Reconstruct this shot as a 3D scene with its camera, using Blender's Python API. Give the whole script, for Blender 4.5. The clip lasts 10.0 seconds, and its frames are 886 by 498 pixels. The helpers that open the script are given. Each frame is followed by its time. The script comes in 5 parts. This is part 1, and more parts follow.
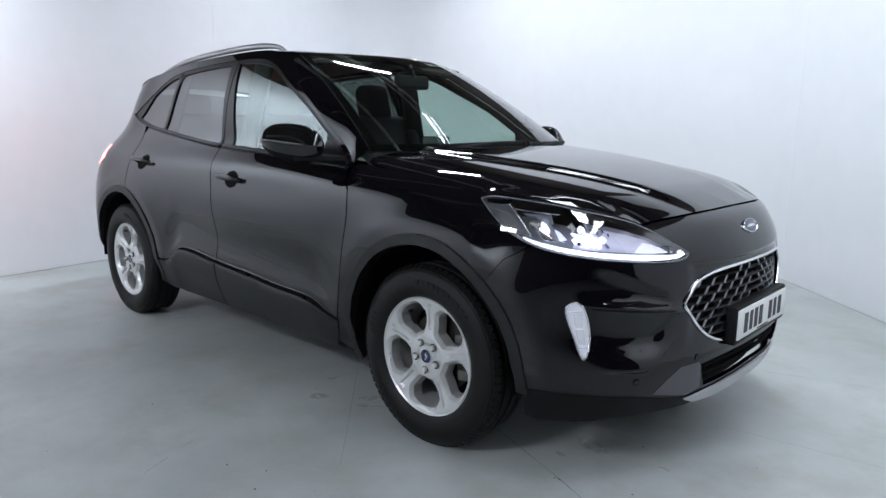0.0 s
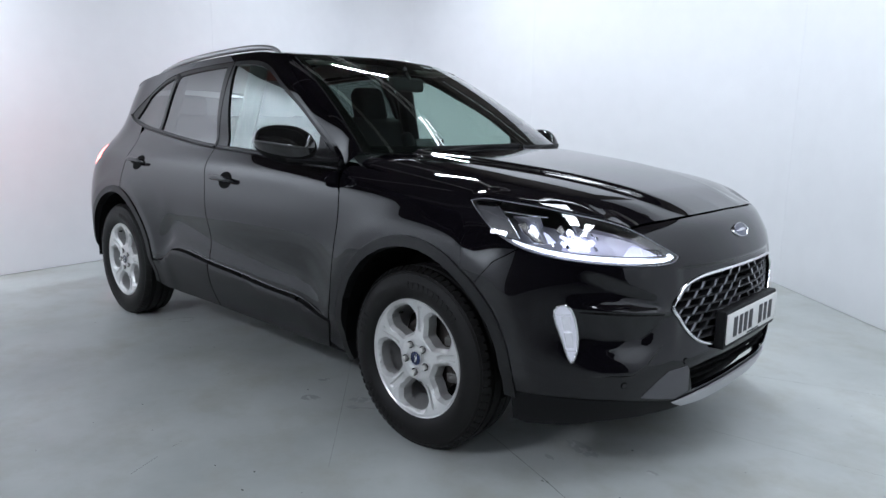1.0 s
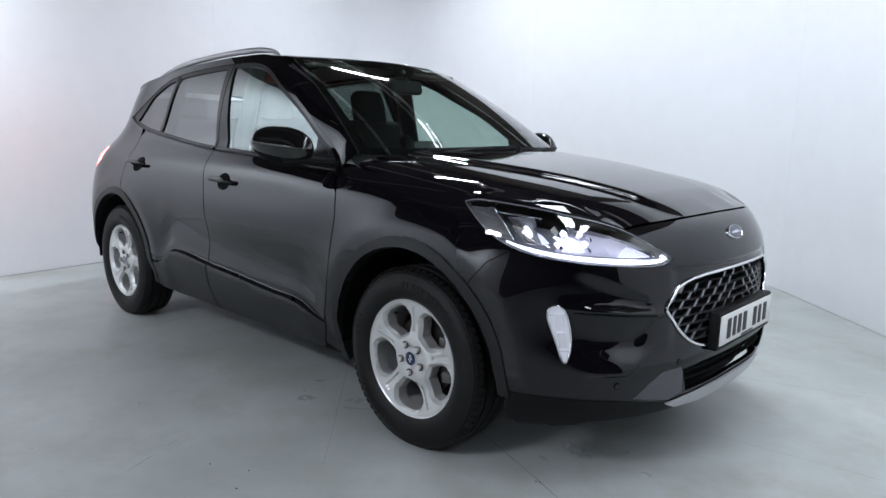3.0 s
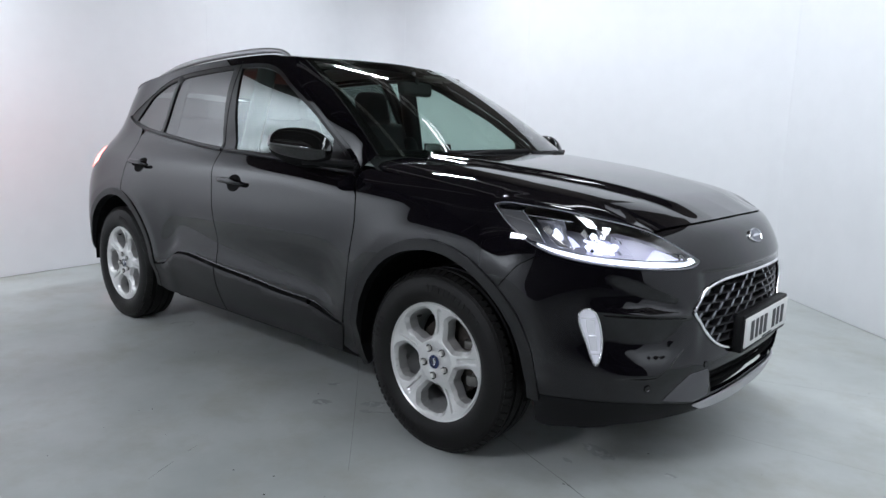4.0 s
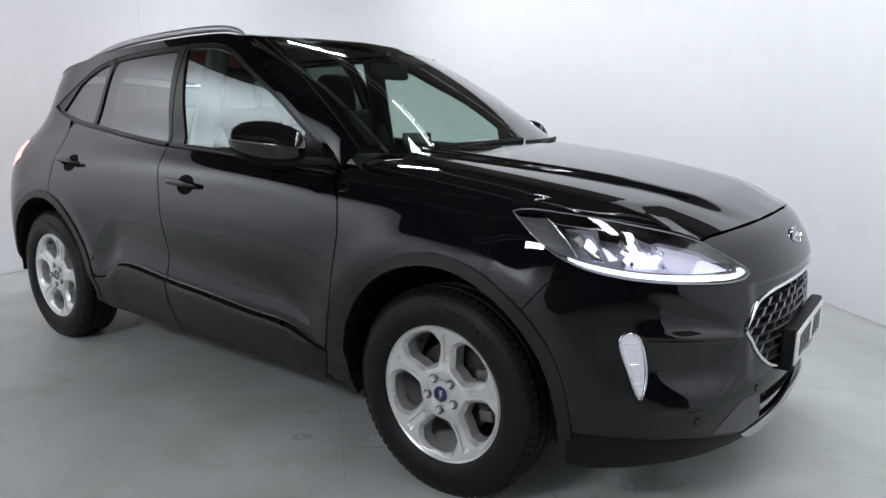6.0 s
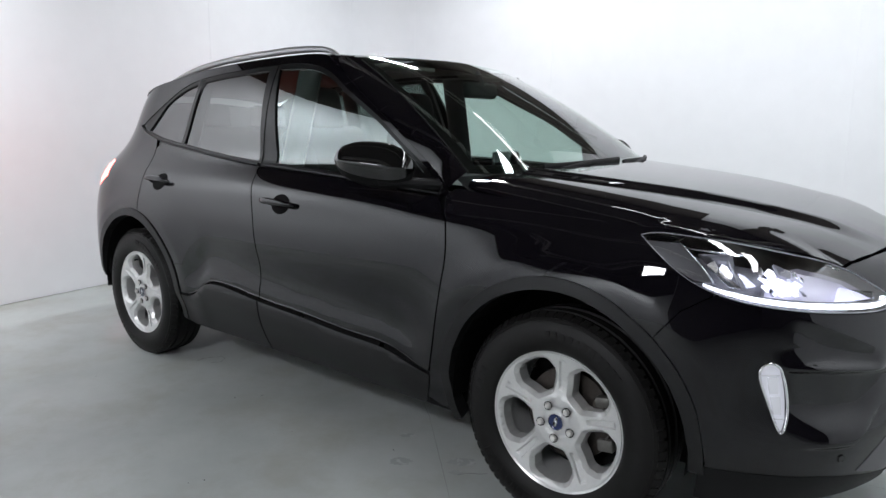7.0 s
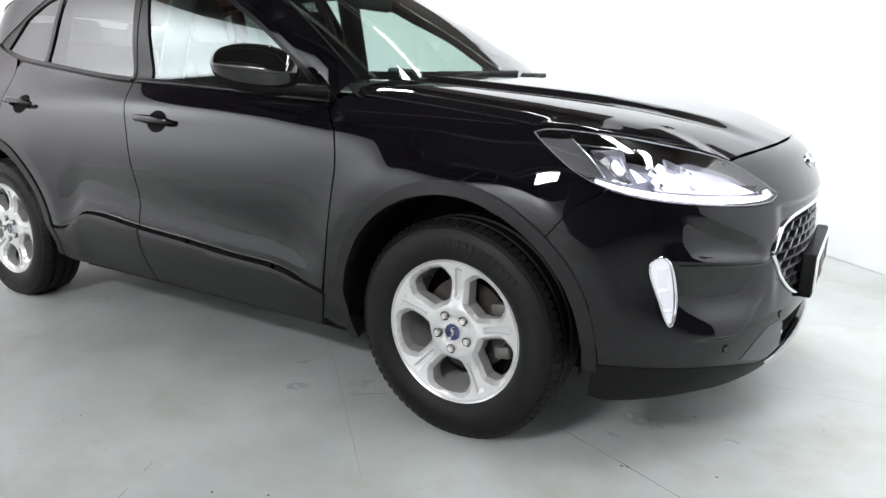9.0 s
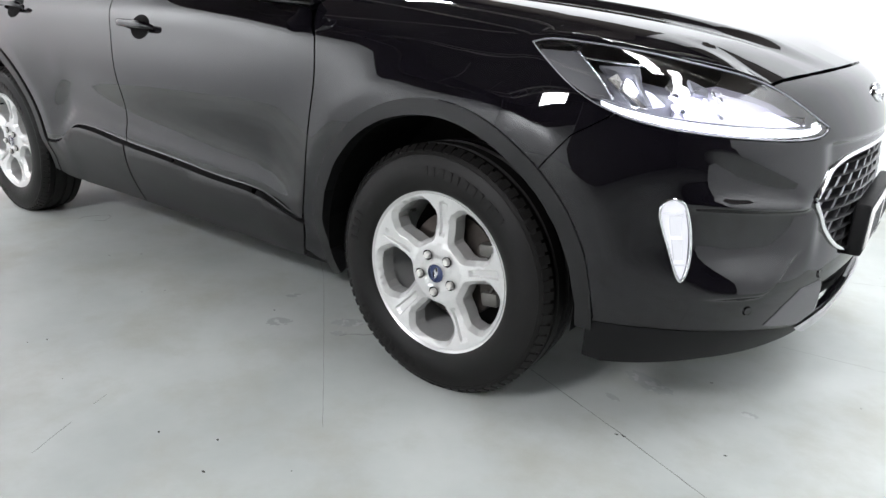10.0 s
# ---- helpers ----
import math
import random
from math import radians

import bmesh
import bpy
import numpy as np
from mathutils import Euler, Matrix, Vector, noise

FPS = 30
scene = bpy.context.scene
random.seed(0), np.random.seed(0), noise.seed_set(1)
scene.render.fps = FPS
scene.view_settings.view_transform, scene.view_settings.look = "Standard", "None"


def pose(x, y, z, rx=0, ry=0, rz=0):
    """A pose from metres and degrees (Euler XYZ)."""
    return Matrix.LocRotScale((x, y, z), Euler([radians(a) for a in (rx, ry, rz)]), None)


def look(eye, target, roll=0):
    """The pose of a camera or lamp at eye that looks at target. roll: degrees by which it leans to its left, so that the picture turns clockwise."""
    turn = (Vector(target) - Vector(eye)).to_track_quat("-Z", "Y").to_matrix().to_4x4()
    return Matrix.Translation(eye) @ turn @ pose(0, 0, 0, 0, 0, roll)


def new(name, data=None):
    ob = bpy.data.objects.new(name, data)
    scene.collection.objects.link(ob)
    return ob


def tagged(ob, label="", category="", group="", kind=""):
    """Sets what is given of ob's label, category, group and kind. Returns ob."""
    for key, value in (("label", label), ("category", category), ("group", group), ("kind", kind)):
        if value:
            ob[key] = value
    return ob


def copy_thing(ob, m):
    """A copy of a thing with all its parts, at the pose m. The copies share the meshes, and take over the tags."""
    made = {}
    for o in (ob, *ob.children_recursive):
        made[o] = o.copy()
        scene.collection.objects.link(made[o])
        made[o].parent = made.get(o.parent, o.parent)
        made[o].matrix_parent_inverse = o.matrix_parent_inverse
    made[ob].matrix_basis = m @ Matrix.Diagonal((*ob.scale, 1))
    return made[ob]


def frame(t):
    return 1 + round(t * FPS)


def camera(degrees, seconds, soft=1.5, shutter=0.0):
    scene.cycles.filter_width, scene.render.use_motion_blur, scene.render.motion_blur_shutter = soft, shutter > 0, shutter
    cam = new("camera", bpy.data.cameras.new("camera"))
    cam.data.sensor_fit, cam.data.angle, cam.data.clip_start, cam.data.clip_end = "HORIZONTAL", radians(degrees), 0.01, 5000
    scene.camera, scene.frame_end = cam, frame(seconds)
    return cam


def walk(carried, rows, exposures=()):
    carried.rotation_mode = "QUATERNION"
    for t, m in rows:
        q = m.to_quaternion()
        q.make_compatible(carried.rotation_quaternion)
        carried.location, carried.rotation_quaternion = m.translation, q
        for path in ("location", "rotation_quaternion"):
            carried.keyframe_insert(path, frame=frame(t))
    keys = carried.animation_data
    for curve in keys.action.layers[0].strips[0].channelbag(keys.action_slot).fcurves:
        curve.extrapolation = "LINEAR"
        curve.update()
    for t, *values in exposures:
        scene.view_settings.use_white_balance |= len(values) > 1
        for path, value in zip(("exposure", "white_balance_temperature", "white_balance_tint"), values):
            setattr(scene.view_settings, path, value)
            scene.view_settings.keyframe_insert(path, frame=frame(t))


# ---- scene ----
from mathutils.geometry import delaunay_2d_cdt as delaunay

cam = camera(66.2, 10.0)
PATH = [
    (0, (1.764, -2.699, 1.245), (0.428, -1.255, 0.884), 0.6),
    (0.5, (1.776, -2.686, 1.247), (0.439, -1.242, 0.889), 0.8),
    (1, (1.794, -2.674, 1.242), (0.456, -1.23, 0.89), 1.0),
    (1.5, (1.81, -2.663, 1.238), (0.47, -1.221, 0.885), 1.1),
    (2, (1.826, -2.65, 1.241), (0.481, -1.213, 0.887), 1.0),
    (2.5, (1.847, -2.653, 1.231), (0.497, -1.218, 0.89), 1.1),
    (4, (1.685, -2.783, 1.226), (0.389, -1.297, 0.896), 1.6),
    (4.5, (1.586, -2.87, 1.214), (0.356, -1.327, 0.886), 1.7),
    (5, (1.489, -2.839, 1.214), (0.334, -1.245, 0.861), 1.6),
    (5.2, (1.433, -2.771, 1.223), (0.291, -1.168, 0.867), 1.4),
    (6.3, (1.219, -2.588, 1.286), (0.036, -1.026, 0.889), 0.3),
    (6.5, (1.184, -2.606, 1.288), (-0.023, -1.057, 0.905), 0.4),
    (7, (1.031, -2.718, 1.289), (-0.22, -1.197, 0.94), 0.4),
    (7.5, (0.903, -2.811, 1.252), (-0.313, -1.264, 0.895), -0.1),
    (8, (0.931, -2.733, 1.192), (-0.042, -1.035, 0.776), 0.7),
    (8.5, (0.947, -2.716, 1.135), (0.014, -1.014, 0.651), 0.6),
    (9, (1.048, -2.616, 1.134), (0.017, -0.972, 0.647), 0.5),
    (9.5, (1.111, -2.471, 1.092), (0.029, -0.882, 0.542), 2.2),
    (10, (1.071, -2.301, 1.058), (-0.05, -0.786, 0.39), 2.0),
]
EXPOSURE = [(0, -0.22, 5900, 10), (2.5, -0.22, 5930, 10), (5, -0.22, 6180, 10), (6.5, -0.22, 6280, 10), (7.5, 0.09, 6350, 10),
            (8.5, 0.5, 6420, 10), (9.5, 0.74, 6540, 10), (10, 0.75, 6500, 10)]
walk(cam, [(t, look(eye, target, roll)) for t, eye, target, roll in PATH], EXPOSURE)

# ---- light ----
world = bpy.data.worlds.new("world")
scene.world = world
world.use_nodes = True
world.node_tree.nodes["Background"].inputs["Color"].default_value = (0.5, 0.55, 0.6, 1)
world.node_tree.nodes["Background"].inputs["Strength"].default_value = 0.02
scene.view_settings.exposure = 0.0
CEILING = 4.1
STRIPS = [  # place, turn, height, length, width and power of each
    (-2.8, 1.78, 90, 3.9, 1.1, 0.045, 108),
    (3.8, -3.4, 0, 3.38, 0.3, 0.12, 10), (3.6, -4.8, 0, 3.38, 0.3, 0.12, 10)]
PANELS = [(0.0, -5.3, 3.3, 20, 0, 1.1, 0.42, 125)]  # place, tips, sizes and power
for sx, sy, turn, high, size, wide, power in STRIPS:
    lamp = bpy.data.lights.new("strip_light", "AREA")
    lamp.shape, lamp.size, lamp.size_y, lamp.energy, lamp.color = "RECTANGLE", size, wide, power, (0.97, 0.99, 1.0)
    new("strip_light", lamp).matrix_world = pose(sx, sy, high, 0, 0, turn)
# Unseen fill lamps, added to brighten the walls and their reflections in the car
WALL_FILLS = [  # place, turn, height, tip, power and spread of each
    (-2.3, -6.3, 0, 2.9, -40, 41, 135), (-0.5, -6.3, 0, 2.9, -40, 41, 135),
    (-2.75, -5.6, -81.5, 2.9, -38, 13, 135), (-3.05, -3.9, -81.5, 2.9, -38, 20, 135), (-3.32, -2.15, -81.5, 2.9, -38, 41, 135),
    (-0.55, 2.0, 180, 3.98, -32, 30, 180), (0.15, 0.85, 135, 3.98, -34, 48, 180), (1.45, -0.45, 135, 3.98, -34, 50, 180),
    (2.4, -0.75, 135, 3.98, -34, 44, 180), (3.3, -1.65, 135, 3.98, -34, 34, 180)]
for sx, sy, turn, high, tip, power, spread in WALL_FILLS:
    lamp = bpy.data.lights.new("wall_fill", "AREA")
    lamp.shape, lamp.size, lamp.size_y, lamp.energy, lamp.color = "RECTANGLE", 1.6, 0.12 if high < 3 else 0.45, power, (0.97, 0.99, 1.0)
    lamp.spread = radians(spread)
    new("wall_fill", lamp).matrix_world = pose(sx, sy, high, 0, 0, turn) @ pose(0, 0, 0, tip)
for sx, sy, high, tip_x, tip_y, size, wide, power in PANELS:
    lamp = bpy.data.lights.new("panel_light", "AREA")
    lamp.shape, lamp.size, lamp.size_y, lamp.energy, lamp.color = "RECTANGLE", size, wide, power, (0.97, 0.97, 1.0)
    new("panel_light", lamp).matrix_world = pose(sx, sy, high, tip_x, tip_y, 0)


# ---- materials ----
def material(name, base, rough=0.5, metal=0.0, coat=0.0, bump=0.0, scale=40.0, vary=0.0, coat_rough=0.03, spec=0.5, big=1.5, emit=None, power=0.0):
    m = bpy.data.materials.new(name)
    m.use_nodes = True
    nt = m.node_tree
    b = nt.nodes["Principled BSDF"]
    b.inputs["Base Color"].default_value = (*base, 1)
    b.inputs["Roughness"].default_value = rough
    b.inputs["Metallic"].default_value = metal
    b.inputs["Coat Weight"].default_value = coat
    b.inputs["Coat Roughness"].default_value = coat_rough
    b.inputs["Specular IOR Level"].default_value = spec
    if emit:
        b.inputs["Emission Color"].default_value = (*emit, 1)
        b.inputs["Emission Strength"].default_value = power
    co = nt.nodes.new("ShaderNodeTexCoord")

    def grain(sc, detail=4.0):
        n = nt.nodes.new("ShaderNodeTexNoise")
        n.inputs["Scale"].default_value, n.inputs["Detail"].default_value = sc, detail
        nt.links.new(co.outputs["Object"], n.inputs["Vector"])
        return n
    if vary:
        a, c = grain(big), grain(scale)
        mix = nt.nodes.new("ShaderNodeMath")
        mix.operation = "ADD"
        nt.links.new(a.outputs["Fac"], mix.inputs[0])
        nt.links.new(c.outputs["Fac"], mix.inputs[1])
        ramp = nt.nodes.new("ShaderNodeMapRange")
        ramp.inputs["From Min"].default_value, ramp.inputs["From Max"].default_value = 0.6, 1.4
        ramp.inputs["To Min"].default_value, ramp.inputs["To Max"].default_value = 1 - vary, 1 + vary
        nt.links.new(mix.outputs[0], ramp.inputs["Value"])
        tint = nt.nodes.new("ShaderNodeVectorMath")
        tint.operation = "SCALE"
        tint.inputs[0].default_value = base
        nt.links.new(ramp.outputs[0], tint.inputs["Scale"])
        nt.links.new(tint.outputs[0], b.inputs["Base Color"])
        r2 = nt.nodes.new("ShaderNodeMapRange")
        r2.inputs["To Min"].default_value, r2.inputs["To Max"].default_value = max(rough * (1 - vary), 0.01), min(rough * (1 + vary), 1)
        nt.links.new(c.outputs["Fac"], r2.inputs["Value"])
        nt.links.new(r2.outputs[0], b.inputs["Roughness"])
    if bump:
        n = grain(scale)
        k = nt.nodes.new("ShaderNodeBump")
        k.inputs["Strength"].default_value, k.inputs["Distance"].default_value = bump, 0.002
        nt.links.new(n.outputs["Fac"], k.inputs["Height"])
        nt.links.new(k.outputs[0], b.inputs["Normal"])
    return m


def pane_material(name, tint, gloss0=0.045, sheen=(1, 1, 1)):
    """Thin automotive glass: tinted see-through with a mirror gloss that rises at grazing angles."""
    m = bpy.data.materials.new(name)
    m.use_nodes = True
    nt = m.node_tree
    nt.nodes.remove(nt.nodes["Principled BSDF"])
    out = nt.nodes["Material Output"]
    clear, gloss = nt.nodes.new("ShaderNodeBsdfTransparent"), nt.nodes.new("ShaderNodeBsdfGlossy")
    clear.inputs["Color"].default_value = (*tint, 1)
    gloss.inputs["Roughness"].default_value = 0.01
    gloss.inputs["Color"].default_value = (*sheen, 1)
    face, mix = nt.nodes.new("ShaderNodeLayerWeight"), nt.nodes.new("ShaderNodeMixShader")
    face.inputs["Blend"].default_value = 0.5
    steep, total = nt.nodes.new("ShaderNodeMath"), nt.nodes.new("ShaderNodeMath")
    steep.operation, steep.inputs[1].default_value = "POWER", 5.0
    total.operation, total.inputs[1].default_value, total.inputs[2].default_value = "MULTIPLY_ADD", 1 - gloss0, gloss0
    nt.links.new(face.outputs["Facing"], steep.inputs[0])
    nt.links.new(steep.outputs[0], total.inputs[0])
    nt.links.new(total.outputs[0], mix.inputs["Fac"])
    nt.links.new(clear.outputs[0], mix.inputs[1])
    nt.links.new(gloss.outputs[0], mix.inputs[2])
    nt.links.new(mix.outputs[0], out.inputs["Surface"])
    return m


PAINT = material("black_paint", (0.0030, 0.0026, 0.0039), 0.3, 0.0, 1.0, coat_rough=0.02, spec=0.0)
GLOSS = material("gloss_black", (0.004, 0.004, 0.004), 0.06, 0, 0.6)
PLASTIC = material("black_plastic", (0.006, 0.006, 0.0065), 0.5, 0, bump=0.25, scale=420, vary=0.15, spec=0.14)
SATIN = material("satin_trim", (0.005, 0.005, 0.0055), 0.3, 0.0, spec=0.24)
RUBBER = material("rubber", (0.0055, 0.0051, 0.0049), 0.5, 0, spec=0.2, bump=0.2, scale=260, vary=0.3, big=14)
ALLOY = material("silver_alloy", (0.60, 0.60, 0.595), 0.34, 0.55, 0.0, vary=0.05, scale=120, big=9)
CHEEK = material("lamp_cheek", (0.42, 0.40, 0.38), 0.22, 0.9)
CHROME = material("chrome", (0.8, 0.8, 0.82), 0.08, 1.0)
RAIL = material("satin_rail", (0.36, 0.36, 0.365), 0.38, 0.6)
STEEL = material("brake_steel", (0.055, 0.047, 0.042), 0.5, 0.8, vary=0.35, scale=70, big=12)
NUT = material("nut_steel", (0.62, 0.61, 0.59), 0.35, 0.2)
CLAD = material("satin_cladding", (0.0085, 0.0085, 0.009), 0.42, 0, bump=0.12, scale=500, vary=0.1, spec=0.27)
CAST = material("cast_bracket", (0.10, 0.096, 0.09), 0.45, 0.5, vary=0.2, scale=90, big=20)
DARK = material("underbody", (0.004, 0.004, 0.004), 0.9, vary=0.3, spec=0.1)
GREY = material("grey_trim", (0.075, 0.073, 0.08), 0.42, vary=0.1, scale=200)
WEB = material("grille_web", (0.26, 0.26, 0.28), 0.3, 0.8)
BARS = material("grille_bar", (0.075, 0.075, 0.08), 0.32, 0.6)
# weak lilac emission stands in for the lamp's bloom on its bowl
LILAC = material("glowing_lamp_bowl", (0.62, 0.6, 0.7), 0.4, 0.2, emit=(0.8, 0.78, 1.0), power=0.19)
SKID = material("silver_skid", (0.5, 0.5, 0.52), 0.36, 0.5)
GLASS = pane_material("windscreen_glass", (0.74, 0.87, 0.81), 0.085)
SIDE_GLASS = pane_material("side_glass", (0.70, 0.82, 0.77), 0.19, (0.9, 1.0, 0.98))
PRIVACY = pane_material("privacy_glass", (0.11, 0.13, 0.125), 0.12)
LENS = pane_material("lamp_lens", (0.96, 0.97, 0.98), 0.11)
SMOKE = material("lamp_housing", (0.24, 0.24, 0.265), 0.3, 0.3)
REFLECTOR = material("lamp_reflector", (0.75, 0.76, 0.8), 0.12, 1.0)
DAYLIGHT = material("lit_strip", (0.9, 0.9, 0.95), 0.3, emit=(0.86, 0.9, 1.0), power=2.6)
LED = material("lit_led", (0.9, 0.9, 1.0), 0.3, emit=(0.84, 0.86, 1.0), power=2.2)
GLOW = material("lit_bowl", (0.5, 0.5, 0.6), 0.25, emit=(0.78, 0.78, 1.0), power=0.95)
FOGLIT = material("fog_lens", (0.32, 0.32, 0.36), 0.2, emit=(0.9, 0.92, 1.0), power=0.42)
# fog reflector and webs emit in place of the lamp light they catch
FOGBACK = material("fog_reflector_glow", (0.5, 0.5, 0.54), 0.22, 0.7, emit=(0.9, 0.92, 1.0), power=0.34)
REDLIT = material("tail_red", (0.6, 0.02, 0.02), 0.2, emit=(1.0, 0.16, 0.13), power=9.0)
PLATE = material("plate_white", (0.78, 0.78, 0.76), 0.35, vary=0.03)
INK = material("plate_ink", (0.012, 0.012, 0.014), 0.5)
BLUE = material("badge_blue", (0.012, 0.022, 0.085), 0.25, 0.2, 0.6)
CLOTH = material("seat_cloth", (0.007, 0.007, 0.008), 0.9, bump=0.3, scale=300, vary=0.2)
CABIN = material("cabin_plastic", (0.009, 0.009, 0.01), 0.6, bump=0.1, scale=300)
LINING = material("headlining", (0.09, 0.085, 0.075), 0.9)
WHITE = material("wall_paint", (0.80, 0.81, 0.83), 0.62, vary=0.025, scale=6, big=0.5, bump=0.05)
ROOFING = material("roof_sheet", (0.032, 0.026, 0.021), 0.7, vary=0.3, scale=3, big=0.6)
BEAM = material("roof_steel", (0.5, 0.48, 0.45), 0.5, vary=0.2)
HALL = material("hall_sheet", (0.085, 0.08, 0.08), 0.6, vary=0.3, scale=4)
HOUSING = material("lamp_white", (0.7, 0.7, 0.7), 0.5)


# ---- mesh helpers ----
def mesh_object(name, verts, faces, mat, parent=None, normals=None, smooth=True, label="", flat=()):
    me = bpy.data.meshes.new(name)
    me.from_pydata([tuple(v) for v in verts], [], [tuple(f) for f in faces])
    me.update()
    me.materials.append(mat)
    if smooth:
        me.shade_smooth()
    if normals is not None:
        me.normals_split_custom_set_from_vertices([tuple(n) for n in normals])
    ob = new(name, me)
    if parent is not None:
        ob.parent = parent
    if label:
        ob["label"] = label
    return ob


def part(name, bm, mat, parent, label="", smooth=False, angle=35):
    me = bpy.data.meshes.new(name)
    bm.normal_update()
    bm.to_mesh(me)
    bm.free()
    me.materials.append(mat)
    if smooth:
        me.shade_smooth()
        me.set_sharp_from_angle(angle=radians(angle))
    ob = new(name, me)
    if parent is not None:
        ob.parent = parent
    if label:
        ob["label"] = label
    return ob


def inside(pts, poly):
    x, y = pts[:, 0], pts[:, 1]
    hit = np.zeros(len(pts), bool)
    for (x0, y0), (x1, y1) in zip(poly, np.roll(poly, -1, 0)):
        cross = (y0 > y) != (y1 > y)
        hit ^= cross & (x < (x1 - x0) * (y - y0) / (y1 - y0 + 1e-15) + x0)
    return hit


def dense(poly, gap, closed=True):
    out = []
    n = len(poly)
    for i in range(n if closed else n - 1):
        a, b = np.array(poly[i], float), np.array(poly[(i + 1) % n], float)
        k = max(1, int(np.ceil(np.linalg.norm(b - a) / gap)))
        out += [a + (b - a) * j / k for j in range(k)]
    if not closed:
        out.append(np.array(poly[-1], float))
    return np.array(out)


def curve(pts, n=40, closed=False):
    """A smooth line through a few points."""
    p = np.array(pts, float)
    if closed:
        p = np.vstack((p[-3:], p, p[:4]))
    d = np.concatenate(([0], np.cumsum(np.linalg.norm(np.diff(p, axis=0), axis=1) ** 0.7)))
    sp = Spline(d, p)
    if closed:
        return sp(np.linspace(d[3], d[-4], n, endpoint=False))
    return sp(np.linspace(0, d[-1], n))


def sheet(name, chart, outline, mat, parent, gap=0.03, rim=0.016, holes=(), mirror="", open_at=None, label="", lines=(), fine=2e-3, back=None):
    """A curved panel: the outline on the chart, filled with an even net, with turned-in edges.
    mirror: '' one side, 'left' the mirrored side, 'both' one mesh over both sides."""
    outline = np.array(outline, float)
    mid = outline.mean(0)
    edge = dense(outline, gap * 0.6)
    rings = [edge] + [dense(h, gap * 0.6) for h in holes]
    lo, hi = edge.min(0), edge.max(0)
    g = np.stack(np.meshgrid(np.arange(lo[0] + gap / 2, hi[0], gap), np.arange(lo[1] + gap / 2, hi[1], gap), indexing="ij"), -1).reshape(-1, 2)
    g = g[inside(g, edge)]
    for h in rings[1:]:
        g = g[~inside(g, h)]
    ring_all = np.vstack(rings)
    if len(g):
        far = np.array([np.min(np.hypot(*(ring_all - q).T)) for q in g]) > gap * 0.42
        g = g[far]
    # feature lines, along which the net is cut
    feats, links = [], []
    for ln in lines:
        ln = dense(ln, gap * 0.7, closed=False)
        ok = inside(ln, edge)
        for h in rings[1:]:
            ok &= ~inside(ln, h)
        ok &= np.array([np.min(np.hypot(*(ring_all - q).T)) for q in ln]) > gap * 0.25
        last = None
        for q, good in zip(ln, ok):
            if good:
                feats.append(q)
                if last is not None:
                    links.append((last, len(feats) - 1))
                last = len(feats) - 1
            else:
                last = None
    if feats and len(g):
        fa = np.array(feats)
        g = g[np.array([np.min(np.hypot(*(fa - q).T)) for q in g]) > gap * 0.42]
    feats = np.array(feats).reshape(-1, 2)
    pts, edges, at = [Vector(q) for q in np.vstack((ring_all, feats, g))], [], 0
    for r in rings:
        edges += [(at + i, at + (i + 1) % len(r)) for i in range(len(r))]
        at += len(r)
    edges += [(at + a, at + b) for a, b in links]
    from_cdt = delaunay(pts, edges, [], 0, 1e-7)
    uv, tris = np.array([tuple(v) for v in from_cdt[0]]), np.array(from_cdt[2])
    c = uv[tris].mean(1)
    keep = inside(c, edge)
    for h in rings[1:]:
        keep &= ~inside(c, h)
    tris = tris[keep]
    p, n = chart(uv[:, 0], uv[:, 1]), normal_of(chart, uv[:, 0], uv[:, 1], fine)
    verts, norms, faces = list(p), list(n), [tuple(t) for t in tris]
    # orient the net along the chart's normal
    t0 = p[tris]
    face_n = np.cross(t0[:, 1] - t0[:, 0], t0[:, 2] - t0[:, 0])
    if (face_n * n[tris].mean(1)).sum() < 0:
        faces = [f[::-1] for f in faces]
    if rim:
        count = {}
        for f in faces:
            for a, b in zip(f, f[1:] + f[:1]):
                count[(a, b)] = 1
        border = [(a, b) for a, b in count if (b, a) not in count]
        if open_at:
            border = [(a, b) for a, b in border if not (open_at(*uv[a]) and open_at(*uv[b]))]
        base = len(verts)
        for i, (a, b) in enumerate(border):
            along = p[b] - p[a]
            side = np.cross(along, n[a] if back is None else np.array(back))
            side /= np.linalg.norm(side) + 1e-12
            na, nb = (n[a], n[b]) if back is None else (np.array(back), np.array(back))
            verts += [p[a], p[b], p[b] - rim * nb, p[a] - rim * na]
            norms += [side] * 4
            faces.append((base + 4 * i + 1, base + 4 * i, base + 4 * i + 3, base + 4 * i + 2))
    verts, norms = np.array(verts), np.array(norms)
    flip = np.array((1, -1, 1))
    if mirror == "left":
        verts, norms, faces = verts * flip, norms * flip, [f[::-1] for f in faces]
    elif mirror == "both":
        k = len(verts)
        faces = faces + [tuple(q + k for q in f[::-1]) for f in faces]
        verts, norms = np.vstack((verts, verts * flip)), np.vstack((norms, norms * flip))
    return mesh_object(name, verts, faces, mat, parent, norms, label=label)


